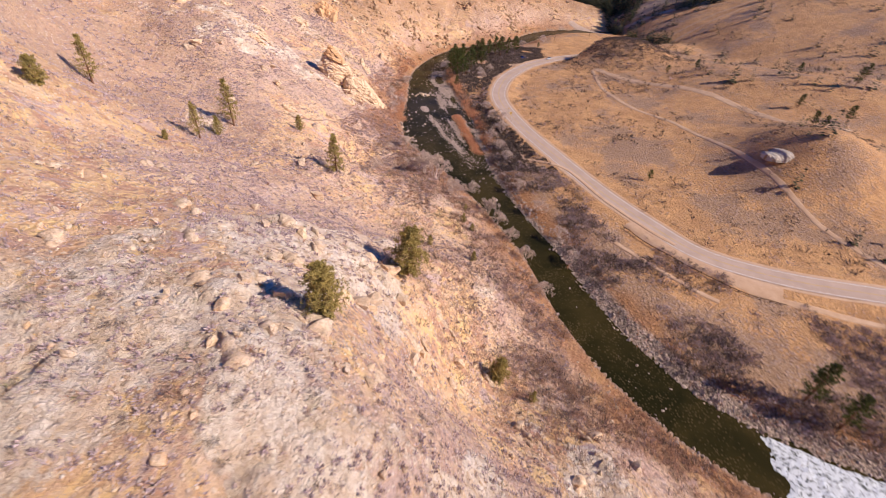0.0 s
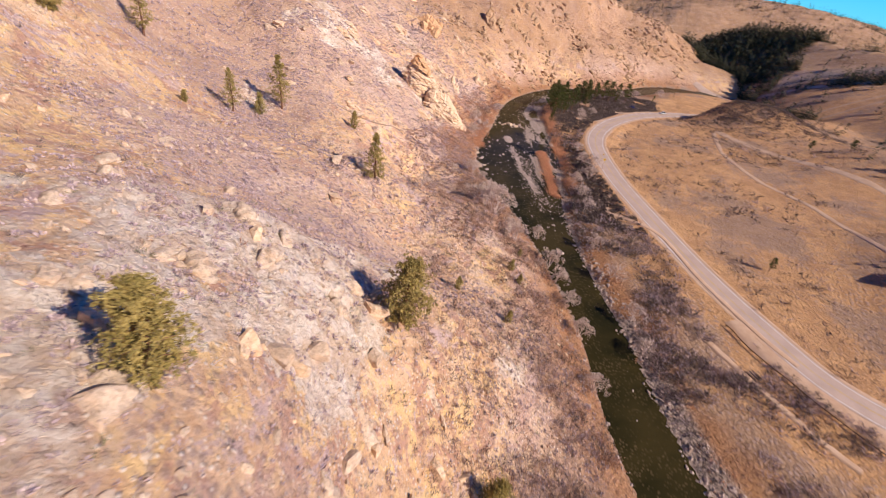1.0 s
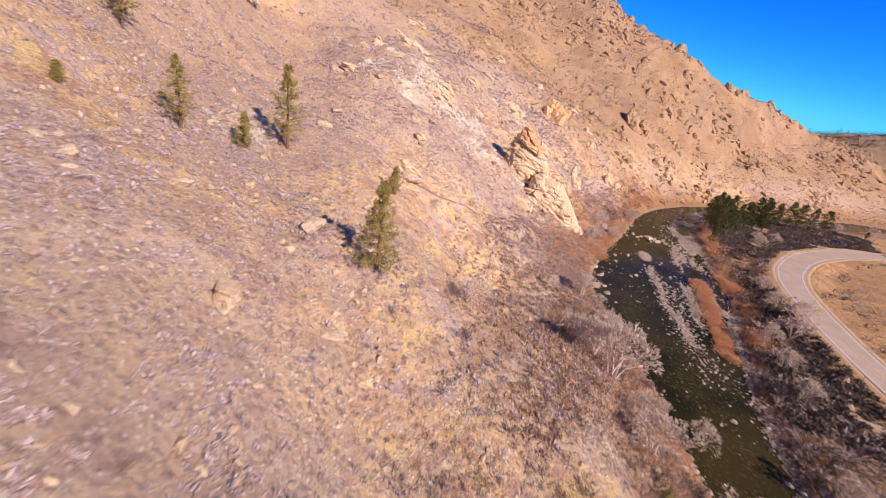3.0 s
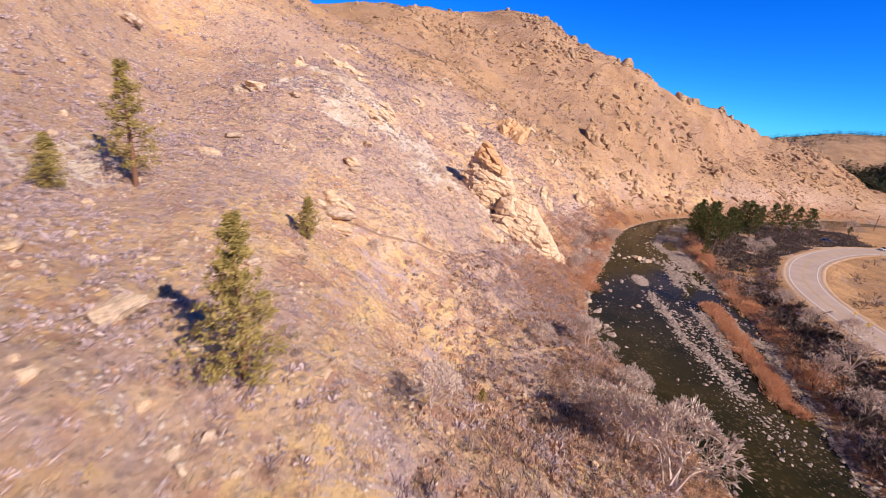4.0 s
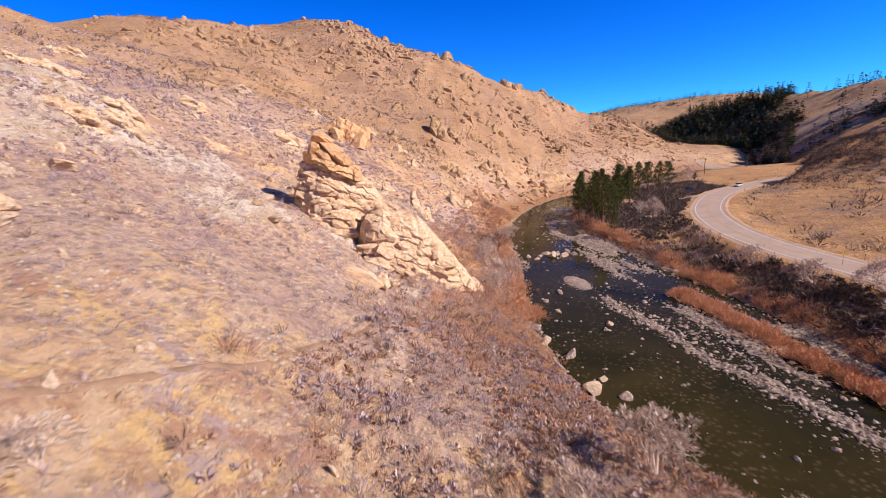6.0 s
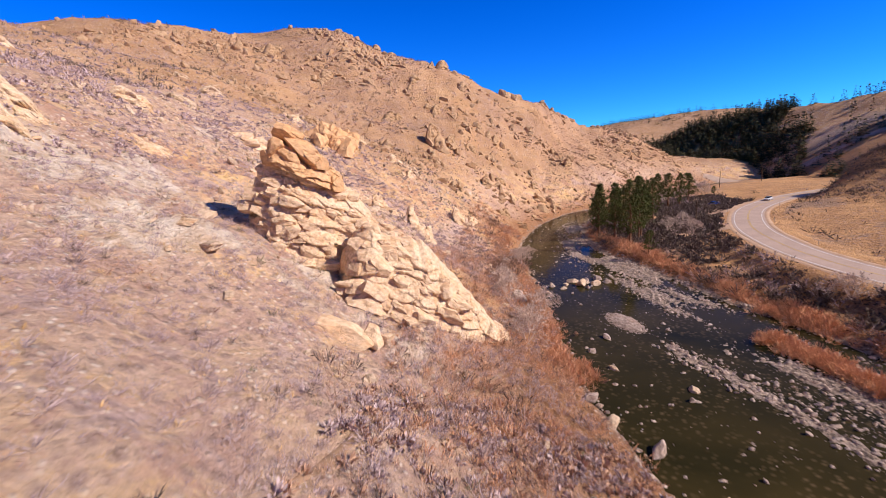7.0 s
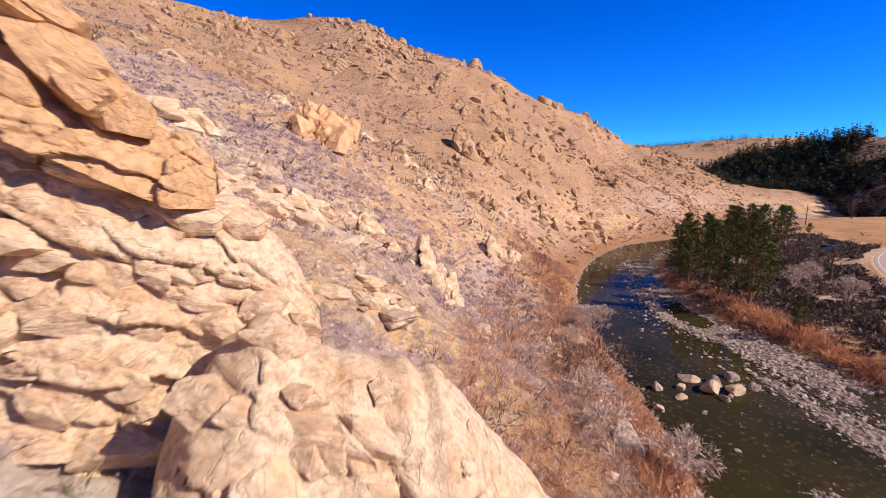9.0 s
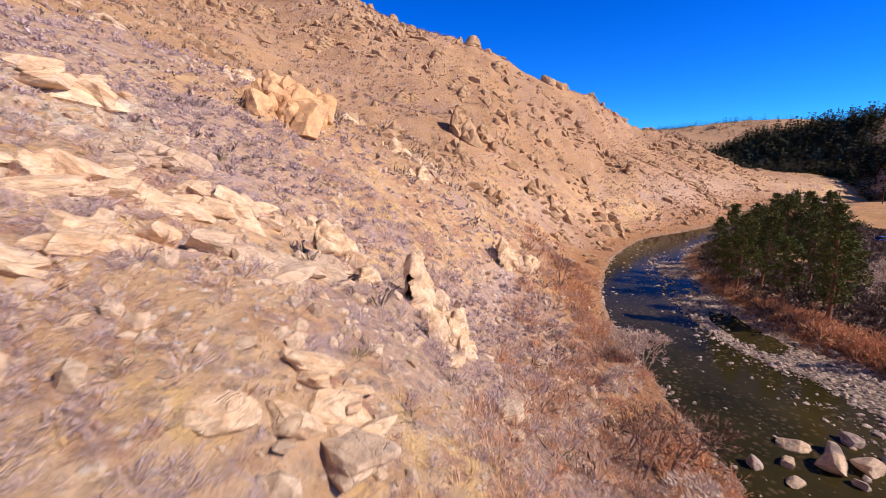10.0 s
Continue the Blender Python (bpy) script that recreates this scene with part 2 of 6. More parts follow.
# ---------------------------------------------------------------- materials
class Nodes:
    """A short way to write a node material."""

    def __init__(self, name, rough=0.9, metal=0.0, spec=0.3):
        self.m = bpy.data.materials.new(name)
        self.m.use_nodes = True
        self.t = self.m.node_tree
        self.bsdf = self.t.nodes["Principled BSDF"]
        self.bsdf.inputs["Roughness"].default_value = rough
        self.bsdf.inputs["Metallic"].default_value = metal
        self.bsdf.inputs["Specular IOR Level"].default_value = spec
        self.place = self.t.nodes.new("ShaderNodeTexCoord").outputs["Object"]

    def set(self, socket, value):
        if isinstance(value, bpy.types.NodeSocket):
            self.t.links.new(value, socket)
        elif isinstance(value, tuple) and len(value) == 3 and socket.type == "RGBA":
            socket.default_value = (*value, 1)
        else:
            socket.default_value = value

    def noise(self, scale, detail=4, rough=0.6, warp=0.0, at=None):
        n = self.t.nodes.new("ShaderNodeTexNoise")
        n.inputs["Scale"].default_value, n.inputs["Detail"].default_value = scale, detail
        n.inputs["Roughness"].default_value, n.inputs["Distortion"].default_value = rough, warp
        self.set(n.inputs["Vector"], at or self.place)
        return n.outputs["Fac"]

    def cells(self, scale, feature="F1", out="Distance", at=None, jitter=1.0):
        n = self.t.nodes.new("ShaderNodeTexVoronoi")
        n.feature = feature
        n.inputs["Scale"].default_value, n.inputs["Randomness"].default_value = scale, jitter
        self.set(n.inputs["Vector"], at or self.place)
        return n.outputs[out]

    def warped(self, scale, amount):
        """The place, pushed about by noise."""
        n = self.t.nodes.new("ShaderNodeTexNoise")
        n.inputs["Scale"].default_value, n.inputs["Detail"].default_value = scale, 4
        self.set(n.inputs["Vector"], self.place)
        v = self.t.nodes.new("ShaderNodeVectorMath")
        v.operation = "MULTIPLY_ADD"
        self.set(v.inputs[0], n.outputs["Color"])
        v.inputs[1].default_value = (amount, amount, amount)
        self.set(v.inputs[2], self.place)
        return v.outputs[0]

    def ramp(self, fac, *stops):
        n = self.t.nodes.new("ShaderNodeValToRGB")
        while len(n.color_ramp.elements) < len(stops):
            n.color_ramp.elements.new(0.5)
        for e, (p, c) in zip(n.color_ramp.elements, stops):
            e.position, e.color = p, (*c, 1) if isinstance(c, tuple) else (c, c, c, 1)
        self.set(n.inputs["Fac"], fac)
        return n.outputs["Color"]

    def mix(self, fac, a, b, how="MIX"):
        n = self.t.nodes.new("ShaderNodeMix")
        n.data_type, n.blend_type, n.clamp_factor = "RGBA", how, True
        self.set(n.inputs["Factor"], fac)
        self.set(n.inputs[6], a)
        self.set(n.inputs[7], b)
        return n.outputs[2]

    def math(self, how, a, b=0.0):
        n = self.t.nodes.new("ShaderNodeMath")
        n.operation = how
        self.set(n.inputs[0], a)
        self.set(n.inputs[1], b)
        return n.outputs[0]

    def channel(self, name, which):
        a = self.t.nodes.new("ShaderNodeAttribute")
        a.attribute_name = name
        s = self.t.nodes.new("ShaderNodeSeparateColor")
        self.t.links.new(a.outputs["Color"], s.inputs[0])
        return s.outputs[which]

    def island(self):
        return self.t.nodes.new("ShaderNodeNewGeometry").outputs["Random Per Island"]

    def chance(self):
        return self.t.nodes.new("ShaderNodeObjectInfo").outputs["Random"]

    def normal_up(self):
        s = self.t.nodes.new("ShaderNodeSeparateXYZ")
        self.t.links.new(self.t.nodes.new("ShaderNodeNewGeometry").outputs["Normal"], s.inputs[0])
        return s.outputs[2]

    def bump(self, height, strength=0.5, depth=0.1):
        n = self.t.nodes.new("ShaderNodeBump")
        n.inputs["Strength"].default_value, n.inputs["Distance"].default_value = strength, depth
        self.set(n.inputs["Height"], height)
        self.set(self.bsdf.inputs["Normal"], n.outputs[0])

    def colour(self, c):
        self.set(self.bsdf.inputs["Base Color"], c)
        return self


def plain(name, colour, rough=0.8, metal=0.0, spread=0.12, scale=3.0):
    """A paint or a plain stuff with slight stains."""
    n = Nodes(name, rough, metal)
    dark = tuple(c * (1 - spread * 2) for c in colour)
    n.colour(n.mix(n.ramp(n.noise(scale, 5), (0.35, 0.0), (0.7, 1.0)), dark, colour))
    return n.m


def ground_material():
    n = Nodes("dry_hillside", 0.95, spec=0.1)
    brush, wet, sand = n.channel("zone", 0), n.channel("zone", 1), n.channel("zone", 2)
    field = n.t.nodes.new("ShaderNodeAttribute")
    field.attribute_name = "zone"
    field = field.outputs["Alpha"]
    grain = n.noise(1.7, 6, 0.7)
    fine = n.noise(5.5, 5, 0.75)
    patch = n.noise(0.09, 5, 0.65, 0.6)
    tan = n.mix(n.ramp(patch, (0.36, 0.0), (0.62, 1.0)), (0.74, 0.46, 0.265), (0.84, 0.59, 0.385))
    tan = n.mix(n.ramp(n.noise(0.3, 5, 0.7), (0.47, 0.0), (0.62, 0.6)), tan, (0.56, 0.29, 0.15))
    tan = n.mix(n.ramp(grain, (0.30, 0.4), (0.48, 0.0)), tan, (0.42, 0.26, 0.16))
    # blotches of straw and of rusty pink stems
    tan = n.mix(n.ramp(n.noise(0.17, 5, 0.7, 0.8), (0.51, 0.0), (0.57, 0.9)), tan, (0.88, 0.585, 0.28))
    tan = n.mix(n.ramp(n.noise(0.21, 6, 0.72, 0.5), (0.52, 0.0), (0.58, 0.85)), tan, (0.54, 0.295, 0.21))
    tan = n.mix(n.ramp(n.noise(0.13, 6, 0.72, 0.7, n.warped(0.05, 9.0)), (0.55, 0.0), (0.61, 0.8)), tan, (0.60, 0.43, 0.415))
    # the orange-brown grass of the flats
    brown = n.mix(n.ramp(n.noise(0.14, 6, 0.7), (0.38, 0.0), (0.62, 1.0)), (0.50, 0.27, 0.13), (0.68, 0.385, 0.18))
    brown = n.mix(n.ramp(grain, (0.33, 0.7), (0.50, 0.0)), brown, (0.24, 0.135, 0.08))
    tan = n.mix(field, tan, brown)
    # litter and low stems of grey-violet brush
    scrub = n.mix(n.ramp(grain, (0.32, 0.0), (0.62, 1.0)), (0.40, 0.275, 0.235), (0.70, 0.50, 0.42))
    scrub = n.mix(field, scrub, n.mix(n.ramp(grain, (0.32, 0.0), (0.66, 1.0)), (0.14, 0.095, 0.075), (0.38, 0.27, 0.215)))
    spots = n.math("ADD", n.math("MULTIPLY", n.noise(0.22, 6, 0.75), 0.75), n.math("MULTIPLY", brush, 0.6))
    col = n.mix(n.ramp(spots, (0.56, 0.0), (0.72, 0.6)), tan, scrub)
    # a browner, darker tone on the upper slopes
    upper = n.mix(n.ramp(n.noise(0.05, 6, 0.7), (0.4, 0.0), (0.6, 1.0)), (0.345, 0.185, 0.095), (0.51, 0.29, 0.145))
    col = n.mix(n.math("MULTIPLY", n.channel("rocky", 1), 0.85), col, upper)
    # dark specks for tufts and for shade put into the hollows, others bleached
    col = n.mix(n.ramp(fine, (0.31, 0.6), (0.39, 0.0)), col, (0.22, 0.135, 0.09))
    col = n.mix(n.ramp(fine, (0.56, 0.0), (0.72, 0.45)), col, (0.80, 0.57, 0.38))
    # low cushions of scrub, closer together where the brush grows
    cushion = n.cells(0.85, at=n.warped(0.7, 0.5))
    thick = n.ramp(n.math("ADD", n.math("MULTIPLY", brush, 0.7), n.noise(0.06, 5, 0.7, 0.4)), (0.46, 0.03), (0.78, 0.75))
    col = n.mix(n.math("MULTIPLY", n.ramp(cushion, (0.20, 1.0), (0.46, 0.0)), thick), col, n.mix(n.ramp(fine, (0.35, 0.0), (0.65, 1.0)), (0.28, 0.18, 0.145), (0.56, 0.395, 0.335)))
    # bare ledges, split by joints
    rocky = n.math("MULTIPLY", n.channel("rocky", 0), n.math("SUBTRACT", 1.0, n.math("MULTIPLY", n.channel("rocky", 1), 0.95)))
    joint = n.ramp(n.noise(0.16, 6, 0.62, 1.0), (0.462, 1.0), (0.474, 0.0), (0.486, 1.0))
    split = n.ramp(n.noise(0.42, 5, 0.6, 0.6), (0.488, 1.0), (0.497, 0.0), (0.506, 1.0))
    ledge = n.mix(n.ramp(n.noise(0.7, 7, 0.75, 0.6), (0.38, 0.0), (0.56, 1.0)), (0.70, 0.54, 0.41), (0.90, 0.765, 0.64))
    ledge = n.mix(n.ramp(n.noise(0.22, 5, 0.7, 0.5), (0.42, 0.5), (0.56, 0.0)), ledge, (0.56, 0.34, 0.19))
    ledge = n.mix(n.ramp(joint, (0.0, 0.12), (0.9, 0.0)), ledge, (0.25, 0.16, 0.10))
    bare = n.ramp(n.math("ADD", n.math("MULTIPLY", rocky, 0.55), n.noise(0.45, 6, 0.75, 0.6)), (0.74, 0.0), (0.84, 0.9))
    col = n.mix(bare, col, ledge)
    # pale stones lying in the soil
    stones = n.cells(1.3)
    pebble = n.math("MULTIPLY", n.ramp(stones, (0.16, 1.0), (0.30, 0.0)), n.ramp(n.noise(0.16, 4, 0.7), (0.40, 0.1), (0.56, 1.0)))
    col = n.mix(n.math("MULTIPLY", pebble, n.ramp(field, (0.0, 1.0), (1.0, 0.15))), col, (0.84, 0.69, 0.57))
    # rust-red flood grass by the river, then gravel at the water
    rust = n.mix(n.ramp(grain, (0.3, 0.0), (0.7, 1.0)), (0.20, 0.085, 0.04), (0.54, 0.27, 0.125))
    col = n.mix(wet, col, rust)
    gravel = n.mix(n.ramp(n.cells(2.6, out="Color"), (0.2, 0.0), (0.8, 1.0)), (0.15, 0.11, 0.09), (0.50, 0.38, 0.31))
    col = n.mix(sand, col, gravel)
    n.colour(col)
    relief = n.math("ADD", n.noise(0.9, 8, 0.75), n.math("MULTIPLY", n.math("MINIMUM", stones, 0.3), -1.0))
    crack = n.math("ADD", n.math("MULTIPLY", joint, 0.12), n.math("MULTIPLY", split, 0.05))
    n.bump(n.math("ADD", n.math("ADD", relief, n.math("MULTIPLY", n.math("MINIMUM", cushion, 0.5), -0.7)), n.math("MULTIPLY", crack, bare)), 1.0, 0.8)
    return n.m


def rock_material(name, light, dark, stain, scale=1.0):
    n = Nodes(name, 0.88, spec=0.25)
    col = n.mix(n.ramp(n.noise(0.5 * scale, 6, 0.65, 0.8), (0.32, 0.0), (0.54, 1.0)), stain, light)
    col = n.mix(n.ramp(n.noise(2.2 * scale, 8, 0.75, 0.3), (0.38, 0.75), (0.56, 0.0)), col, dark)
    col = n.mix(n.ramp(n.island(), (0.0, 0.28), (0.5, 0.0)), col, dark)
    n.colour(col)
    wander = n.noise(0.55 * scale, 3, 0.5, 1.2)
    crack = n.ramp(wander, (0.470, 1.0), (0.482, 0.0), (0.494, 1.0))
    n.bump(n.math("ADD", n.noise(3.0 * scale, 9, 0.72), n.math("MULTIPLY", crack, 0.35)), 0.8, 0.22)
    return n.m


def twig_material(name, a, b):
    n = Nodes(name, 0.9, spec=0.1)
    n.colour(n.mix(n.island(), a, b))
    return n.m


GROUND = ground_material()
ROCK = rock_material("tan_granite", (0.82, 0.62, 0.43), (0.44, 0.27, 0.165), (0.76, 0.47, 0.26))
ROCK_GREY = rock_material("lichened_granite", (0.70, 0.53, 0.385), (0.37, 0.255, 0.18), (0.63, 0.42, 0.27))
ROCK_BROWN = rock_material("brown_granite", (0.55, 0.37, 0.225), (0.28, 0.17, 0.10), (0.50, 0.28, 0.14))
ROCK_ORANGE = rock_material("orange_granite", (0.74, 0.46, 0.25), (0.42, 0.24, 0.13), (0.68, 0.36, 0.16))
STONE_RIVER = rock_material("river_stone", (0.62, 0.48, 0.41), (0.15, 0.11, 0.09), (0.46, 0.32, 0.25))

# ---------------------------------------------------------------- mesh helpers
def mesh_np(name, verts, faces, material, smooth=False):
    """A mesh from arrays of vertices and of triangles or quads."""
    verts, faces = np.asarray(verts, np.float32), np.asarray(faces, np.int32)
    me = bpy.data.meshes.new(name)
    count, side = faces.shape
    me.vertices.add(len(verts))
    me.vertices.foreach_set("co", verts.ravel())
    me.loops.add(count * side)
    me.loops.foreach_set("vertex_index", faces.ravel())
    me.polygons.add(count)
    me.polygons.foreach_set("loop_start", np.arange(0, count * side, side, dtype=np.int32))
    me.polygons.foreach_set("loop_total", np.full(count, side, np.int32))
    me.polygons.foreach_set("use_smooth", np.full(count, smooth))
    me.update(calc_edges=True)
    me.validate()
    me.materials.append(material)
    return me


def grid_faces(rows, cols):
    a = (np.arange(rows - 1)[:, None] * cols + np.arange(cols - 1)).ravel()
    return np.stack([a, a + 1, a + cols + 1, a + cols], 1)


def steps(low, high, fine, reach_low, reach_high, grow=0.05):
    """Places along an axis: fine between low and high, then ever wider out to the reach."""
    def out(length):
        d, all_d = 0.0, []
        while d < length:
            d += max(fine, grow * d)
            all_d.append(d)
        return np.array(all_d)

    mid = np.arange(low, high + fine / 2, fine)
    return np.concatenate([(low - out(low - reach_low))[::-1], mid, high + out(reach_high - high)])


def zones(x, y):
    """How brushy, how much flood bank and how gravelly the ground is."""
    edge, hill = river_edge(x, y)
    road, _ = to_line(x, y, ROAD_LINE)
    brush = np.where(hill, 0.26 + 0.16 * np.clip((edge - 40) / 40, 0, 1) + 1.2 * fbm(x, y, 30, 3, 21), 0.25 + 0.9 * fbm(x, y, 16, 3, 22) + 0.6 * np.clip(1 - edge / 30, 0, 1))
    brush = brush - 0.5 * np.exp(-((x + 58) ** 2 + (y - 122) ** 2) / 900) + 0.25 * np.exp(-((x + 78) ** 2 + (y - 252) ** 2) / 500) + 0.5 * np.exp(-((x + 112) ** 2 + (y - 150) ** 2) / 1400) + 0.6 * np.exp(-((x + 130) ** 2 + (y - 205) ** 2) / 1800) + 0.3 * np.exp(-((x + 30) ** 2 + (y - 95) ** 2) / 500) - 0.35 * np.exp(-((x + 66) ** 2 + (y - 172) ** 2) / 300)
    brush = brush + np.where(hill, 0.25 * np.clip(1 - np.abs(edge - 16) / 18, 0, 1), 0.0)
    wet = np.clip(1 - (edge - 4 + 9 * fbm(x, y, 12, 3, 23)) / np.where(hill, 15, 8), 0, 1) * 0.85
    wet = wet * np.clip((390 - np.hypot(x - HUB[0], y - HUB[1])) / 40, 0, 1)
    sand = np.clip(1 - (edge - 0.6 + 1.6 * fbm(x, y, 5, 2, 24)) / 1.2, 0, 1)
    sand = np.where(hill, np.clip(1 - (edge + 0.5) / 0.9, 0, 1), sand)
    sand = np.where(~hill & (edge < 6) & (y < 130), np.clip(1 - (edge - 4) / 2, 0, 1), sand)
    brush = brush - np.where(hill, 0.6 * np.clip((edge - 90) / 110, 0, 1), 0)
    brush = np.where(np.abs(road) < 9, 0.0, brush) * np.clip((430 - np.hypot(x - HUB[0], y - HUB[1])) / 40, 0, 1)
    return np.clip(brush, 0, 1), wet, sand


gx, gy = steps(-112, 40, 1.0, -2600, 2800), steps(-6, 310, 1.0, -900, 3300)
GX, GY = np.meshgrid(gx, gy)
GZ = ground_z(GX, GY)
ground_mesh = mesh_np("ground", np.stack([GX.ravel(), GY.ravel(), GZ.ravel()], 1), grid_faces(len(gy), len(gx)), GROUND, True)
zone = ground_mesh.color_attributes.new("zone", "FLOAT_COLOR", "POINT")
zb, zw, zs = zones(GX.ravel(), GY.ravel())
g_edge, g_hill = river_edge(GX.ravel(), GY.ravel())
zone.data.foreach_set("color", np.stack([zb, zw, zs, np.where(g_hill, 0.0, 1.0)], 1).astype(np.float32).ravel())
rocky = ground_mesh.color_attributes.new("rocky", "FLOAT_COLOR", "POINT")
ledges = bedrock(GX.ravel(), GY.ravel(), g_edge, g_hill)
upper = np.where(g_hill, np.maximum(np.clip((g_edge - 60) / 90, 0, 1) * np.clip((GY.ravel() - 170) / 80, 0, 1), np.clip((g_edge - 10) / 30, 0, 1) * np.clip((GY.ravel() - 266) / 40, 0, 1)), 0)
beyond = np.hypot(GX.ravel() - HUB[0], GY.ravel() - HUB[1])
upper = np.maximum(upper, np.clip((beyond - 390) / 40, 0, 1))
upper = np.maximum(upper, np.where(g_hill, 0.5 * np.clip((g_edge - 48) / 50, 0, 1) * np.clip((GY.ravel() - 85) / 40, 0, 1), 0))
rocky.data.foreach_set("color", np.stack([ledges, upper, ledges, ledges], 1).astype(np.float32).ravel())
ground = tagged(new("ground", ground_mesh), "dry tan canyon hillside with grey brush and pale stones", "ground", kind="structure")


def height(x, y):
    """The height of the built ground at many places, by its grid."""
    x, y = np.asarray(x, float), np.asarray(y, float)
    i = np.clip(np.searchsorted(gx, x) - 1, 0, len(gx) - 2)
    j = np.clip(np.searchsorted(gy, y) - 1, 0, len(gy) - 2)
    u, v = (x - gx[i]) / (gx[i + 1] - gx[i]), (y - gy[j]) / (gy[j + 1] - gy[j])
    return (GZ[j, i] * (1 - u) + GZ[j, i + 1] * u) * (1 - v) + (GZ[j + 1, i] * (1 - u) + GZ[j + 1, i + 1] * u) * v


# ---------------------------------------------------------------- the river
def water_material():
    n = Nodes("river_water", 0.07, spec=0.055)
    deep = n.noise(0.05, 4, 0.6, 0.5)
    col = n.mix(n.ramp(deep, (0.35, 0.0), (0.65, 1.0)), (0.016, 0.015, 0.006), (0.046, 0.034, 0.012))
    bed = n.math("MULTIPLY", n.ramp(n.cells(1.4), (0.15, 1.0), (0.42, 0.0)), n.ramp(n.noise(0.12, 4, 0.7), (0.40, 0.0), (0.58, 0.7)))
    n.colour(n.mix(bed, col, (0.12, 0.082, 0.042)))
    n.bsdf.inputs["IOR"].default_value = 1.27
    n.bump(n.math("ADD", n.noise(1.6, 4, 0.6), n.noise(0.35, 3, 0.6)), 0.05, 0.25)
    return n.m


WATER = water_material()


def ribbon(line, half, z, material, name):
    """A strip along a line: half is one width or one per vertex; z a height or a function."""
    line = np.asarray(line, float)[:, :2]
    along = np.gradient(line, axis=0)
    across = np.stack([-along[:, 1], along[:, 0]], 1) / np.linalg.norm(along, axis=1)[:, None]
    half = np.broadcast_to(np.asarray(half, float), len(line))[:, None]
    rows = np.stack([line + across * half, line, line - across * half], 1).reshape(-1, 2)
    zz = z(rows[:, 0], rows[:, 1]) if callable(z) else np.full(len(rows), z)
    return mesh_np(name, np.column_stack([rows, zz]), grid_faces(len(line), 3)[:, ::-1], material, True)


tagged(new("water", ribbon(RIVER_LINE, RIVER_LINE[:, 2] + 6, 0.0, WATER, "water")), "shallow dark green-brown river with ripples", "river", kind="structure")

# ---------------------------------------------------------------- the road
def asphalt_material():
    n = Nodes("worn_asphalt", 0.9, spec=0.2)
    col = n.mix(n.ramp(n.noise(0.25, 5, 0.6), (0.35, 0.0), (0.65, 1.0)), (0.46, 0.335, 0.27), (0.54, 0.395, 0.32))
    n.colour(n.mix(n.ramp(n.noise(9, 6, 0.7), (0.4, 0.35), (0.6, 0.0)), col, (0.26, 0.19, 0.16)))
    n.bump(n.noise(30, 4), 0.2, 0.02)
    return n.m


def dirt_material():
    n = Nodes("pale_dirt", 0.95, spec=0.1)
    col = n.mix(n.ramp(n.noise(0.3, 6, 0.65), (0.35, 0.0), (0.65, 1.0)), (0.53, 0.34, 0.22), (0.63, 0.43, 0.30))
    n.colour(n.mix(n.ramp(n.noise(5, 6, 0.75), (0.4, 0.4), (0.6, 0.0)), col, (0.40, 0.25, 0.16)))
    n.bump(n.noise(4, 6, 0.7), 0.4, 0.08)
    return n.m


ASPHALT, DIRT = asphalt_material(), dirt_material()
WHITE_LINE = plain("white_road_paint", (0.84, 0.80, 0.76), 0.7)
YELLOW_LINE = plain("yellow_road_paint", (0.62, 0.40, 0.10), 0.7)
road_line = spline(ROAD, 3)
road = tagged(new("road", ribbon(road_line, 4.3, 4.93, ASPHALT, "road")), "sun-bleached two-lane asphalt road curving by the river", "road", kind="structure")


def shift(line, off):
    along = np.gradient(line[:, :2], axis=0)
    across = np.stack([-along[:, 1], along[:, 0]], 1) / np.linalg.norm(along, axis=1)[:, None]
    return line[:, :2] + across * off


for off, paint, label in ((3.55, WHITE_LINE, "white edge line"), (-3.55, WHITE_LINE, "white edge line"), (0.14, YELLOW_LINE, "yellow centre line"), (-0.14, YELLOW_LINE, "yellow centre line")):
    stripe = new("lane_marking", ribbon(shift(road_line, off), 0.075 if paint is WHITE_LINE else 0.06, 4.94, paint, "lane_marking"))
    stripe.parent = road

# ---------------------------------------------------------------- kit: rocks, plants
def part(name, mesh, parent, label="", m=None):
    ob = new(name, mesh)
    ob.parent = parent
    if m is not None:
        ob.matrix_basis = m
    return tagged(ob, label)


def ball(level):
    """The vertices and triangles of a ball of triangles."""
    bm = bmesh.new()
    bmesh.ops.create_icosphere(bm, subdivisions=level, radius=1)
    v = np.array([p.co[:] for p in bm.verts])
    f = np.array([[p.index for p in t.verts] for t in bm.faces])
    bm.free()
    return v, f


BALLS = {n: ball(n) for n in (1, 2, 3, 4)}


def lumps(v, size, seed):
    """Noise over places in space, from three slices."""
    return (value_noise(v[:, 0] / size + 3.1, v[:, 1] / size, seed) + value_noise(v[:, 1] / size, v[:, 2] / size + 7.7, seed + 1)
            + value_noise(v[:, 2] / size + 1.3, v[:, 0] / size, seed + 2)) / 1.5


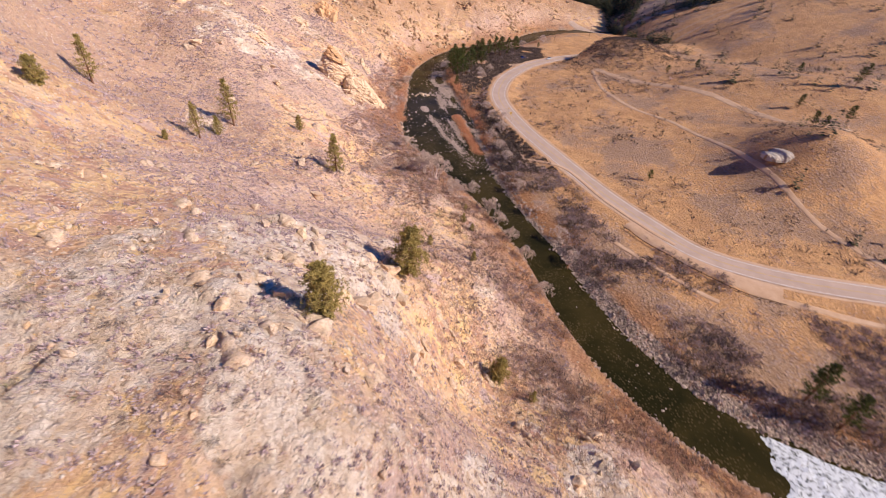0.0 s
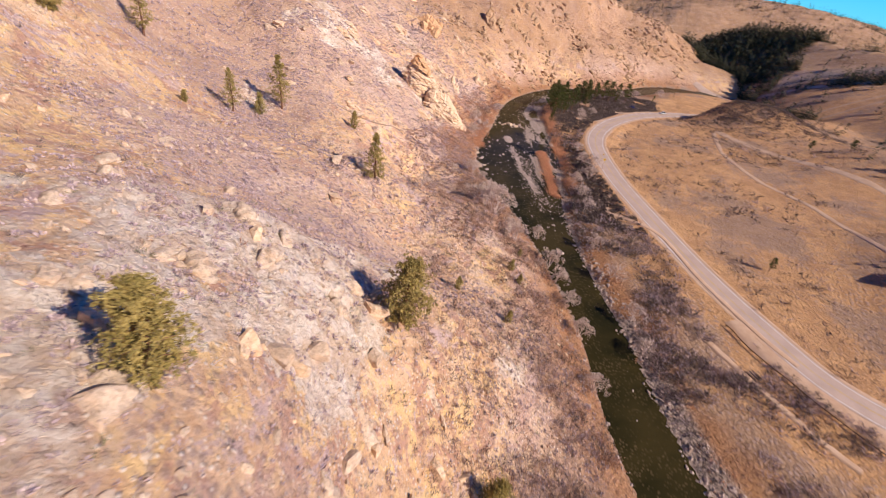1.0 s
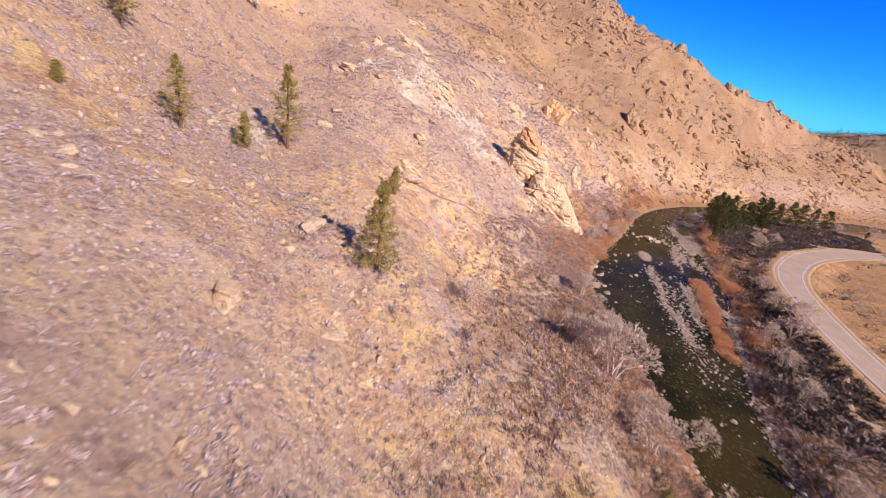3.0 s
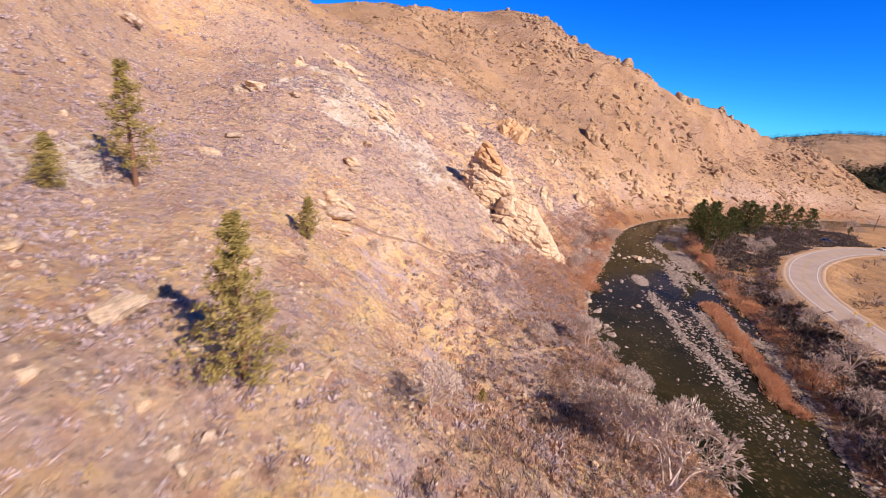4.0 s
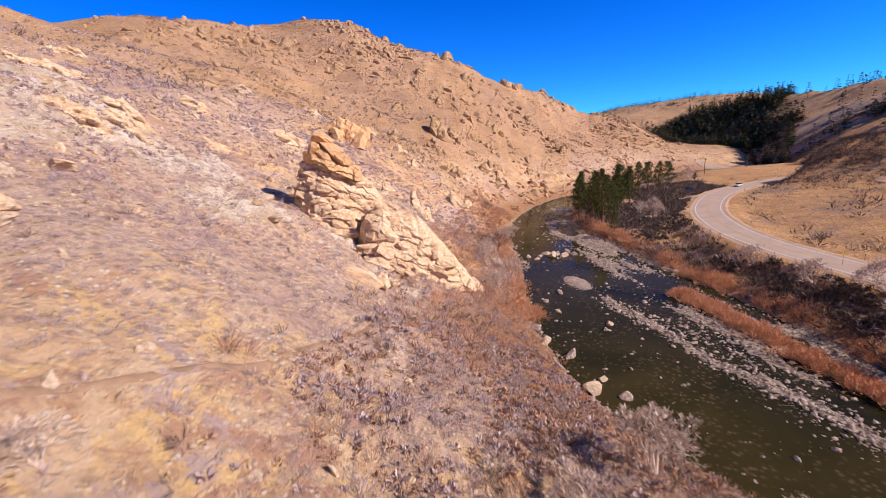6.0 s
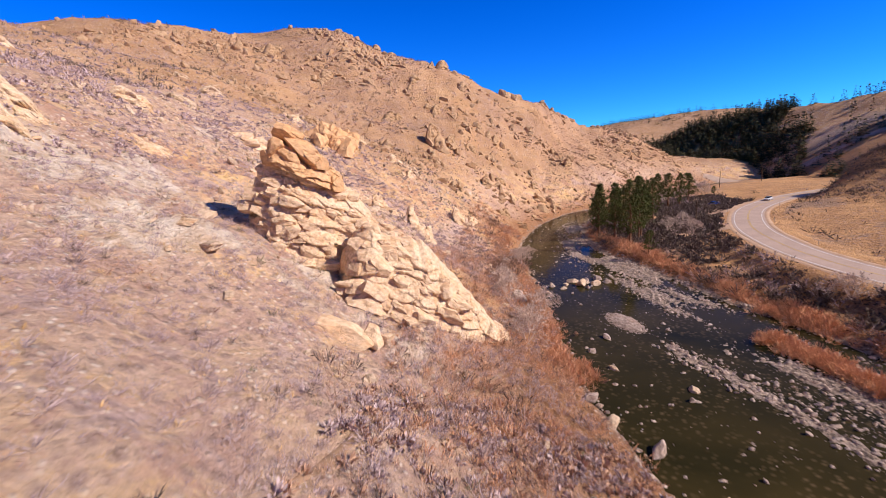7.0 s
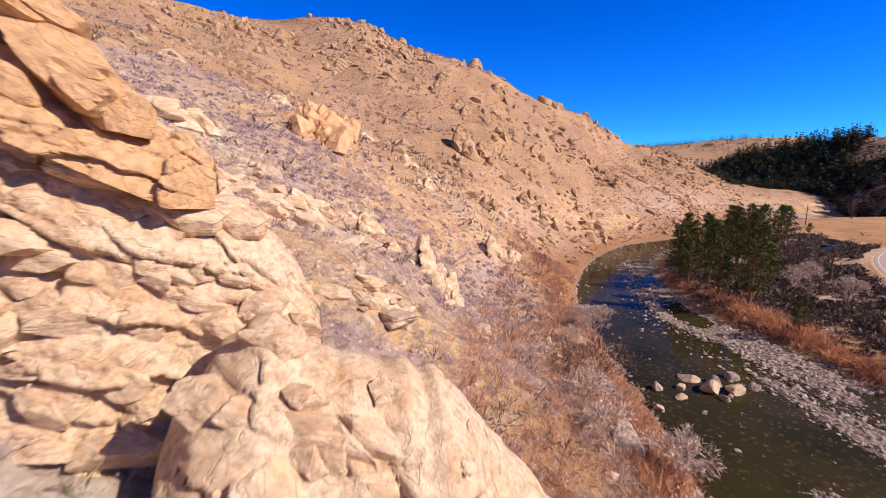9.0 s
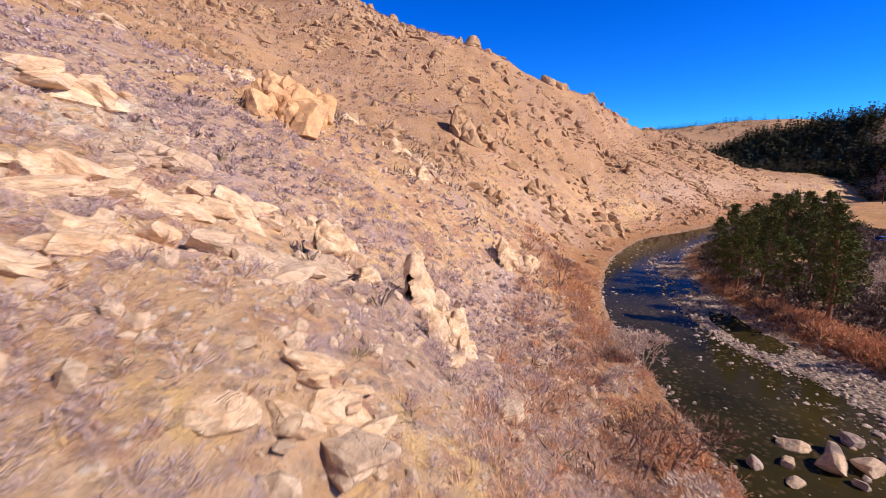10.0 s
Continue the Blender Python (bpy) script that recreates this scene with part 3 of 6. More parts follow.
def boulder(seed, level=2, cuts=11, flat=1.0):
    """A stone about 2 across: a ball cut by random planes, with worn edges and a rough skin."""
    rng = np.random.default_rng(seed)
    v, f = BALLS[level]
    v = v.copy()
    for _ in range(cuts):
        n = rng.normal(size=3)
        n /= np.linalg.norm(n)
        over = v @ n - rng.uniform(0.48, 0.85)
        v -= np.clip(over, 0, None)[:, None] * n * 0.93
    skin = 0.10 * lumps(v, 0.7, seed) + (0.05 * lumps(v, 0.25, seed + 5) if level > 2 else 0)
    v *= (1 + skin)[:, None]
    v /= np.abs(v).max(0)
    v[:, 2] *= flat
    return v, f


def crag(seed, level=3):
    """A block of cracked bedrock about 2 across: boxy, split along its bedding, with chipped ledges."""
    rng = np.random.default_rng(seed)
    v, f = BALLS[level]
    v = v / (np.abs(v).max(1) ** 0.75)[:, None]
    v = v * (1, 0.9, 0.85)
    for _ in range(8):
        n = rng.normal(size=3) * (1, 1, 0.6)
        n /= np.linalg.norm(n)
        over = v @ n - rng.uniform(0.55, 0.95)
        v = v - np.clip(over, 0, None)[:, None] * n
    for size, amp in ((0.9, 0.34), (0.42, 0.18)):
        step = np.round(lumps(v, size, seed + int(size * 90)) * 5) / 5
        v = v * (1 + amp * step)[:, None]
    bed = np.round(v[:, 2] * 2.6 + 0.6 * lumps(v, 0.8, seed + 7))
    v[:, :2] *= (1 + 0.12 * (lattice(bed, bed * 0 + seed, 3) - 0.5))[:, None]
    v *= (1 + 0.07 * lumps(v, 0.22, seed + 4))[:, None]
    return v, f


def turn_z(a):
    c, s = np.cos(a), np.sin(a)
    return np.stack([np.stack([c, -s, 0 * c], -1), np.stack([s, c, 0 * c], -1), np.stack([0 * c, 0 * c, 1 + 0 * c], -1)], -2)


def strewn(name, shapes, places, sizes, material, seed, squash=None, label="", category="", smooth=False, tilt=0.0):
    """Many small things joined into one mesh: each a copy of one of the shapes, turned and scaled."""
    rng = np.random.default_rng(seed)
    pick = rng.integers(0, len(shapes), len(places))
    vs, fs, base = [], [], 0
    for k, (v, f) in enumerate(shapes):
        at = np.nonzero(pick == k)[0]
        if not len(at):
            continue
        r = turn_z(rng.uniform(0, 6.283, len(at)))
        if tilt:
            t = rng.normal(0, tilt, (len(at), 2))
            r[:, 2, 0], r[:, 2, 1] = t[:, 0], t[:, 1]
        s = sizes[at][:, None] * (np.ones(3) if squash is None else rng.uniform(squash[0], squash[1], (len(at), 3)))
        w = np.einsum("nij,pj->npi", r, v) * s[:, None] + places[at][:, None]
        vs.append(w.reshape(-1, 3))
        fs.append((f[None] + (np.arange(len(at)) * len(v))[:, None, None] + base).reshape(-1, f.shape[1]))
        base += len(at) * len(v)
    return tagged(new(name, mesh_np(name, np.concatenate(vs), np.concatenate(fs), material, smooth)), label, category, kind="stuff")


def bush(seed, blades, width=0.03, up=0.5, droop=0.0, main=0.3):
    """A dry bush about 1 high: stems that fan out from the foot, and side twigs that leave them on the way up."""
    rng = np.random.default_rng(seed)
    first = max(4, int(blades * main))
    a = rng.uniform(0, 6.283, first)
    lean = rng.uniform(0.05, 0.95, first) ** up
    way = np.stack([np.cos(a) * lean, np.sin(a) * lean, np.sqrt(1.05 - lean**2)], 1)
    foot = np.stack([np.cos(a) * lean * 0.25, np.sin(a) * lean * 0.25, 0 * a], 1) + rng.normal(0, 0.05, (first, 3)) * (1, 1, 0)
    tip = foot + way * rng.uniform(0.55, 1.0, (first, 1))
    tip[:, 2] -= droop * lean**2
    k = rng.integers(0, first, blades - first)
    t = rng.uniform(0.2, 0.9, (len(k), 1))
    foot2 = foot[k] + (tip[k] - foot[k]) * t
    way2 = way[k] + rng.normal(0, 0.55, (len(k), 3))
    tip2 = foot2 + way2 / (np.linalg.norm(way2, axis=1)[:, None] + 1e-6) * rng.uniform(0.18, 0.45, (len(k), 1))
    foot, tip = np.concatenate([foot, foot2]), np.concatenate([tip, tip2])
    side = np.cross(tip - foot, rng.normal(size=(blades, 3)))
    side *= width / (np.linalg.norm(side, axis=1)[:, None] + 1e-6)
    mid = foot * 0.5 + tip * 0.5 + rng.normal(0, 0.03, (blades, 3))
    v = np.stack([foot, mid - side, tip, mid + side], 1).reshape(-1, 3)
    return v, np.arange(blades)[:, None] * 4 + np.array([0, 1, 2, 3])


def shrub(seed, count=20, slim=0.8):
    """A dense low shrub about 1 across: a dome of short broad sprays that stand out on all sides."""
    rng = np.random.default_rng(seed)
    a, up = rng.uniform(0, 6.283, count), rng.uniform(0.0, 1.0, count)
    way = np.stack([np.cos(a) * np.sqrt(1 - up**2), np.sin(a) * np.sqrt(1 - up**2), up * 0.9 + 0.08], 1)
    root = way * rng.uniform(0.05, 0.22, (count, 1)) * (1, 1, 0.6)
    tip = root + way * rng.uniform(0.26, 0.46, (count, 1))
    side = np.cross(way, rng.normal(size=(count, 3)))
    side *= slim * rng.uniform(0.05, 0.12, (count, 1)) / np.linalg.norm(side, axis=1)[:, None]
    mid = root * 0.35 + tip * 0.65 + rng.normal(0, 0.03, (count, 3))
    v = np.stack([root, mid - side, tip, mid + side], 1).reshape(-1, 3)
    return v, np.arange(count)[:, None] * 4 + np.array([0, 1, 2, 3])


def tube(a, b, ra, rb, sides=5):
    """Tapered sticks between many pairs of places."""
    a, b = np.atleast_2d(a), np.atleast_2d(b)
    ra, rb = np.broadcast_to(ra, len(a)), np.broadcast_to(rb, len(a))
    way = b - a
    way = way / (np.linalg.norm(way, axis=1)[:, None] + 1e-9)
    help_ = np.where(np.abs(way[:, 2:]) > 0.9, [[1.0, 0, 0]], [[0, 0, 1.0]])
    p = np.cross(way, help_)
    p /= np.linalg.norm(p, axis=1)[:, None]
    q = np.cross(way, p)
    ang = np.arange(sides) * 2 * np.pi / sides
    ring = np.cos(ang)[None, :, None] * p[:, None] + np.sin(ang)[None, :, None] * q[:, None]
    v = np.concatenate([a[:, None] + ring * ra[:, None, None], b[:, None] + ring * rb[:, None, None]], 1)
    k = np.arange(sides)
    f = np.stack([k, (k + 1) % sides, (k + 1) % sides + sides, k + sides], 1)
    return v.reshape(-1, 3), (f[None] + (np.arange(len(a)) * 2 * sides)[:, None, None]).reshape(-1, 4)


def joined(*pairs):
    vs, fs, base = [], [], 0
    for v, f in pairs:
        vs.append(v)
        fs.append(f + base)
        base += len(v)
    return np.concatenate(vs), np.concatenate(fs)


def bark_material():
    n = Nodes("pine_bark", 0.9, spec=0.1)
    n.colour(n.mix(n.ramp(n.noise(6, 6, 0.7), (0.35, 0.0), (0.65, 1.0)), (0.11, 0.06, 0.04), (0.33, 0.17, 0.10)))
    n.bump(n.noise(14, 5), 0.6, 0.05)
    return n.m


def needle_material(name, dark, light):
    n = Nodes(name, 0.8, spec=0.15)
    n.colour(n.mix(n.island(), n.mix(n.ramp(n.noise(0.8, 3), (0.4, 0.0), (0.6, 1.0)), dark, light), light))
    return n.m


BARK = bark_material()
NEEDLES = needle_material("pine_needles", (0.035, 0.050, 0.015), (0.105, 0.115, 0.032))
NEEDLES_FAR = needle_material("far_needles", (0.028, 0.032, 0.018), (0.085, 0.080, 0.042))
NEEDLES_DRY = needle_material("olive_needles", (0.16, 0.13, 0.038), (0.40, 0.30, 0.10))
BARE = twig_material("bleached_bare_wood", (0.44, 0.33, 0.27), (0.82, 0.66, 0.56))
DEAD = twig_material("dark_bare_wood", (0.16, 0.09, 0.065), (0.38, 0.24, 0.18))


def pine_shape(seed, tall, spread, low=0.2, limbs=60, clumps=6, tufts=13, tuft=0.42, pointed=0.85):
    """Trunk with limbs, and the crown of needle tufts, of a pine of that height."""
    rng = np.random.default_rng(seed)
    zs = np.linspace(0, tall * 0.97, 9)
    bend = np.stack([0.02 * tall * np.sin(zs / tall * 2.3 + seed), 0.02 * tall * np.sin(zs / tall * 3.1 + 2 * seed), zs], 1)
    bend[:, :2] -= bend[0, :2]
    rad = 0.022 * tall * (1 - zs / tall) ** 0.8 + 0.015
    trunk = [tube(bend[:-1], bend[1:], rad[:-1], rad[1:], 7)]
    h = low + (0.99 - low) * (np.arange(limbs) + rng.uniform(0, 1, limbs)) / limbs
    along = (h - low) / (1 - low)
    reach = spread * (np.clip(along * 6, 0.45, 1) * (1 - along) ** pointed + 0.05) * rng.uniform(0.55, 1.12, limbs)
    a = np.arange(limbs) * 2.4 + rng.normal(0, 0.5, limbs)
    start = np.stack([np.interp(h * tall, zs, bend[:, 0]), np.interp(h * tall, zs, bend[:, 1]), h * tall], 1)
    rise = rng.uniform(-0.18, 0.28, limbs) + 0.35 * along
    end = start + np.stack([np.cos(a), np.sin(a), rise], 1) * reach[:, None]
    trunk.append(tube(start, end, 0.012 + 0.018 * reach, 0.008, 3))
    trunk = joined(trunk[0], trunk[1])
    t = np.linspace(0.35, 1.03, clumps)
    c = (start[:, None] + (end - start)[:, None] * t[None, :, None]).reshape(-1, 3)
    c += rng.normal(0, 0.16, c.shape) * np.repeat(reach, clumps)[:, None] ** 0.6
    n = len(c) * tufts
    size = tuft * rng.uniform(0.6, 1.25, n)
    way = rng.normal(size=(n, 3)) + (0, 0, 0.35)
    way /= np.linalg.norm(way, axis=1)[:, None]
    side = np.cross(way, rng.normal(size=(n, 3)))
    side /= np.linalg.norm(side, axis=1)[:, None]
    root = np.repeat(c, tufts, 0) + rng.normal(0, 0.10, (n, 3))
    tip = root + way * size[:, None]
    mid = root * 0.4 + tip * 0.6
    wide = (side * size[:, None] * 0.17)
    v = np.stack([root, mid - wide, tip, mid + wide], 1).reshape(-1, 3)
    f = np.arange(n)[:, None] * 4 + np.array([0, 1, 2, 3])
    return trunk, (v, f)


def pine(seed, tall, spread, needles, label, name="pine_tree", **more):
    trunk, crown = pine_shape(seed, tall, spread, **more)
    tree = new(name)
    part("trunk", mesh_np("trunk", *trunk, BARK), tree, "rust-brown barked trunk with bare limbs")
    part("crown", mesh_np("crown", *crown, needles), tree)
    return tagged(tree, label, "tree")


def bare_shape(seed, tall, stems=4, depth=5, spread=0.55, twigs=3, thick=0.016):
    """A leafless tree: stems that fork again and again and end in fine twigs."""
    rng = np.random.default_rng(seed)
    starts = np.zeros((stems, 3)) + rng.normal(0, 0.03 * tall, (stems, 3)) * (1, 1, 0)
    ways = np.stack([rng.normal(0, spread * 0.7, stems), rng.normal(0, spread * 0.7, stems), np.ones(stems)], 1)
    length, radius, out, fine = 0.30 * tall, thick * tall, [], []
    for level in range(depth):
        ways = ways / np.linalg.norm(ways, axis=1)[:, None]
        ends = starts + ways * length * rng.uniform(0.7, 1.2, (len(ways), 1))
        out.append(tube(starts, ends, radius, radius * 0.62, 4 if level < 2 else 3))
        kids = 3 if level < depth - 1 else twigs
        starts = np.repeat(ends, kids, 0)
        ways = np.repeat(ways, kids, 0) + rng.normal(0, spread, (len(starts), 3)) + (0, 0, 0.08)
        length, radius = length * 0.72, radius * 0.52
    ways = ways / np.linalg.norm(ways, axis=1)[:, None]
    tips = starts + ways * length * rng.uniform(0.6, 1.5, (len(ways), 1))
    side = np.cross(ways, rng.normal(size=ways.shape))
    side *= 0.0062 * tall / np.linalg.norm(side, axis=1)[:, None]
    v = np.stack([starts - side, starts + side, tips + side * 0.3, tips - side * 0.3], 1).reshape(-1, 3)
    quads = [np.arange(len(starts))[:, None] * 4 + np.array([0, 1, 2, 3])]
    big = [(a, b) for a, b in out if b.shape[1] == 4]
    return joined(*big), (v, quads[0])


def bare_tree(seed, tall, material, label, name="bare_tree", **more):
    wood, twigs = bare_shape(seed, tall, **more)
    tree = new(name)
    part("trunk", mesh_np("trunk", *wood, material), tree)
    part("crown", mesh_np("crown", *twigs, material), tree)["kind"] = "stuff"
    return tagged(tree, label, "tree")


def on_ground(x, y, sink=0.0):
    return float(height(np.array([x]), np.array([y]))[0]) - sink

# ---------------------------------------------------------------- the great rock fin by the river
def blocky(u, z, seed, dip=0.5, big=1.0):
    """How far a cracked rock face stands out, over its length and height: tilted flat-faced blocks of three sizes, and a few open seams."""
    wu = u + 0.75 * fbm(u, z, 6.0, 4, seed + 70)
    wz = z + 0.6 * fbm(u, z, 5.0, 4, seed + 71)
    a, b = wu * math.cos(dip) - wz * math.sin(dip), wu * math.sin(dip) + wz * math.cos(dip)
    out = 0.0
    for la, lb, amp, rim, s in ((4.4 * big, 2.4 * big, 1.25, 0.10, seed), (2.1 * big, 0.95 * big, 0.62, 0.10, seed + 9), (0.9, 0.5, 0.14, 0.12, seed + 15)):
        f1, f2, who, oa, ob = cell_noise(a / la, b / lb, s)
        edge = np.clip((f2 - f1) / rim, 0, 1)
        tilt = (lattice(who * 91, who, 5) - 0.5) * oa * 1.0 - (0.15 + 0.9 * lattice(who * 57, who, 6)) * ob
        seam = np.clip(3.2 * fbm(a, b, 5, 2, s + 3) - 0.1, 0.0, 1.0)
        out = out + amp * (1.0 * (who - 0.5) + tilt + 0.9 * seam * (edge - 1))
    return out + 0.20 * fbm(u, z, 1.6, 4, seed + 40)


FIN_AT, FIN_WAY = np.array([-79.0, 216.0]), np.array([0.912, 0.410])
FIN_OUT = np.array([0.410, -0.912])
FIN_BACK = FIN_AT - 3.0 * FIN_OUT


def fin_part(name, us, tops, lows, outs, backs, seed, parent, material, step=0.12, rows=120, lean=0.0, dip=0.5, push=0.75, big=1.0, where=None):
    """One body of the fin: over its length, the height of its crest and foot, and how far the foot stands out in front and behind."""
    u = np.arange(us[0], us[-1] + step / 2, step)
    top, low = np.interp(u, us, tops), np.interp(u, us, lows)
    top = top + 1.6 * fbm(u, 0 * u + seed, 2.6, 3, seed + 3)
    out, back = np.interp(u, us, outs), np.interp(u, us, backs)
    v = np.linspace(0, 1, rows)
    U = np.repeat(u[:, None], rows + rows // 2, 1)
    vf, vb = v, np.linspace(1, 0, rows // 2 + 1)[1:]
    V = np.repeat(np.concatenate([vf, vb])[None], len(u), 0)
    front = np.concatenate([np.ones(rows), np.zeros(rows // 2)])[None] > 0
    Z = low[:, None] + (top - low)[:, None] * V
    bulge = np.sqrt(np.clip(1 - V**2.2, 0, 1))
    O = np.where(front, out[:, None] * bulge + lean * V, -back[:, None] * bulge + lean * V)
    d = blocky(U, Z, seed, dip, big) * push
    ends = np.clip(np.minimum(U - us[0], us[-1] - U) / 1.2, 0, 1)
    O = O * np.sqrt(ends * 0.9 + 0.1) + np.where(front, d, -d) * np.clip(bulge * 1.6, 0.15, 1)
    Z = Z + 0.35 * d * V
    at, way, side = where or (FIN_AT, FIN_WAY, FIN_OUT)
    xy = at + U[..., None] * way + O[..., None] * side
    verts = np.concatenate([xy, Z[..., None]], -1).reshape(-1, 3)
    return part(name, mesh_np(name, verts, grid_faces(len(u), U.shape[1])[:, ::-1], material, True), parent)


def block_shape(seed, level=4):
    """A block of weathered granite about 2 across: boxy, with cut corners, rounded edges and a grainy skin."""
    rng = np.random.default_rng(seed)
    v, f = BALLS[level]
    v = v / (np.abs(v).max(1) ** 0.8)[:, None]
    for _ in range(13):
        n = rng.normal(size=3)
        n /= np.linalg.norm(n)
        over = v @ n - rng.uniform(0.55, 1.0)
        v = v - np.clip(over, 0, None)[:, None] * n
    step = np.round(lumps(v, 0.7, seed) * 5) / 5
    v = v * (1 + 0.16 * step + 0.05 * lumps(v, 0.3, seed + 3) + 0.045 * lumps(v, 0.13, seed + 6))[:, None]
    return v, f


def facing(thing, us, tops, lows, outs, count, size, seed, meshes, dip=18, lean=0.0, at=FIN_AT):
    """Single blocks set into the front of a body of rock, in tilted courses."""
    rng = np.random.default_rng(seed)
    turn = math.degrees(math.atan2(FIN_WAY[1], FIN_WAY[0]))
    for k in range(count):
        u = us[0] + (us[-1] - us[0]) * (k + rng.uniform(0, 1)) / count
        v = rng.uniform(0.12, 0.98)
        top, low, out = np.interp(u, us, tops), np.interp(u, us, lows), np.interp(u, us, outs)
        z = low + (top - low) * v
        o = out * math.sqrt(max(0.0, 1 - v**2.2)) * rng.uniform(0.86, 1.02) + lean * v
        x, y = at + u * FIN_WAY + o * FIN_OUT
        if z < on_ground(x, y) - 0.6:
            continue
        s = size * rng.uniform(0.6, 1.25)
        m = pose(x, y, z, 0, 0, turn) @ pose(0, 0, 0, rng.normal(-14, 9), dip + rng.normal(0, 9), rng.normal(0, 10))
        part("block", meshes[rng.integers(0, len(meshes))], thing, m=m @ Matrix.Diagonal((s * rng.uniform(0.95, 1.5), s * rng.uniform(0.6, 0.9), s * rng.uniform(0.5, 0.85), 1)))


fin = tagged(new("rock_outcrop"), "tall cracked tan granite fin on the slope above the river", "rock")
fin_part("rock_face", [1.4, 2.6, 4.5, 7, 10, 12.5, 15.5, 17.5], [24, 27, 30.2, 31.2, 29.5, 27.2, 24, 20.5], [17, 16, 14.5, 13, 11, 10, 9, 9],
         [1.0, 2.4, 3.8, 4.5, 4.2, 3.2, 3.0, 2.6], [1, 2, 2.5, 3, 3, 3, 2.5, 2], 11, fin, ROCK, dip=0.36, push=0.55, lean=-1.4, where=(FIN_BACK, FIN_WAY, FIN_OUT))
fin_part("rock_buttress", [11.6, 12.6, 14, 16, 19, 23.5, 27, 30.5, 33, 35.5], [15.5, 18, 20.0, 20.6, 19.4, 16.4, 12.6, 8.0, 4.4, 1], [6, 6, 6, 5, 4, 2, 1, 0, -1, -1.5],
         [5.6, 6.2, 6.6, 6.8, 7.0, 6.8, 6.0, 5.0, 4, 2], [2, 3, 3, 3.5, 4, 4, 3.5, 3, 2, 1.5], 29, fin, ROCK, dip=0.30, push=0.5, big=1.5)
fin_part("capstone", [4.2, 5.2, 7.5, 10, 12.2, 13.4], [30.6, 31.8, 31.8, 30.2, 28.4, 27.2], [30.2, 28.8, 27.8, 26.4, 25.2, 25.0],
         [1.4, 2.6, 3.2, 3.0, 2.4, 1.2], [1, 2, 2.2, 2, 1.6, 1], 47, fin, ROCK_ORANGE, rows=60, lean=-0.6, dip=0.62, push=0.6, where=(FIN_BACK, FIN_WAY, FIN_OUT))
FACING = [mesh_np("block", *block_shape(350 + n), ROCK) for n in range(9)]
facing(fin, [1.6, 4.5, 7, 10, 12.5, 15.5, 17], [25, 29.5, 30.5, 28.5, 26.5, 23.5, 20.5], [16, 14.5, 13, 11, 10, 9, 9], [1.6, 3.8, 4.5, 4.2, 3.2, 3.0, 2.6], 150, 1.15, 361, FACING, 18, -1.4, FIN_BACK)
facing(fin, [12, 14, 16, 19, 23.5, 27], [18, 20.2, 20.8, 19.4, 16.2, 12.4], [6, 6, 5, 4, 2, 1], [5.9, 6.4, 6.6, 6.8, 6.4, 5.4], 66, 1.45, 362, FACING, 24)
FACING_ORANGE = [mesh_np("block", *block_shape(370 + n), ROCK_ORANGE) for n in range(5)]
for n, (u, o, z, a, b, c, dip, roll) in enumerate(((8.3, 0.6, 31.0, 2.7, 1.8, 1.35, 38, -14), (6.9, 0.5, 32.5, 1.5, 1.5, 1.2, 38, -12), (10.2, 0.9, 28.9, 1.7, 1.5, 1.15, 40, -8), (6.0, 0.9, 31.0, 1.3, 1.3, 1.2, 10, -12),
                                                   (7.5, 1.3, 29.8, 1.6, 1.3, 1.05, 30, -16), (9.4, 1.5, 29.8, 1.5, 1.1, 0.9, 38, -20), (7.5, 0.2, 32.4, 1.7, 1.4, 0.9, 32, -12), (5.0, 0.6, 29.6, 1.3, 1.3, 1.1, 12, -10))):
    x, y = FIN_BACK + u * FIN_WAY + o * FIN_OUT
    m = pose(x, y, z, 0, 0, math.degrees(math.atan2(FIN_WAY[1], FIN_WAY[0]))) @ pose(0, 0, 0, roll, dip, 0)
    part("capstone_block", FACING_ORANGE[n % 5], fin, "orange weathered slab", m @ Matrix.Diagonal((a, b, c, 1)))


# ---------------------------------------------------------------- other outcrops and boulders
CRAGS = [crag(400 + n, 3) for n in range(9)]
STONES_FINE = [block_shape(300 + n, 3) for n in range(10)]
CRAGS_SMALL = [crag(440 + n, 1) for n in range(12)]
CRAGS_MID = [crag(460 + n, 2) for n in range(8)]
STONES_SMALL = [boulder(200 + n, 1, 7) for n in range(10)]
BLOCKS = {m.name: [mesh_np("block", *s, m) for s in CRAGS] for m in (ROCK, ROCK_GREY, ROCK_BROWN, ROCK_ORANGE, STONE_RIVER)}
BLOCKS_FINE = {m.name: [mesh_np("block", *s, m) for s in STONES_FINE] for m in (ROCK, ROCK_GREY, ROCK_BROWN, ROCK_ORANGE, STONE_RIVER)}


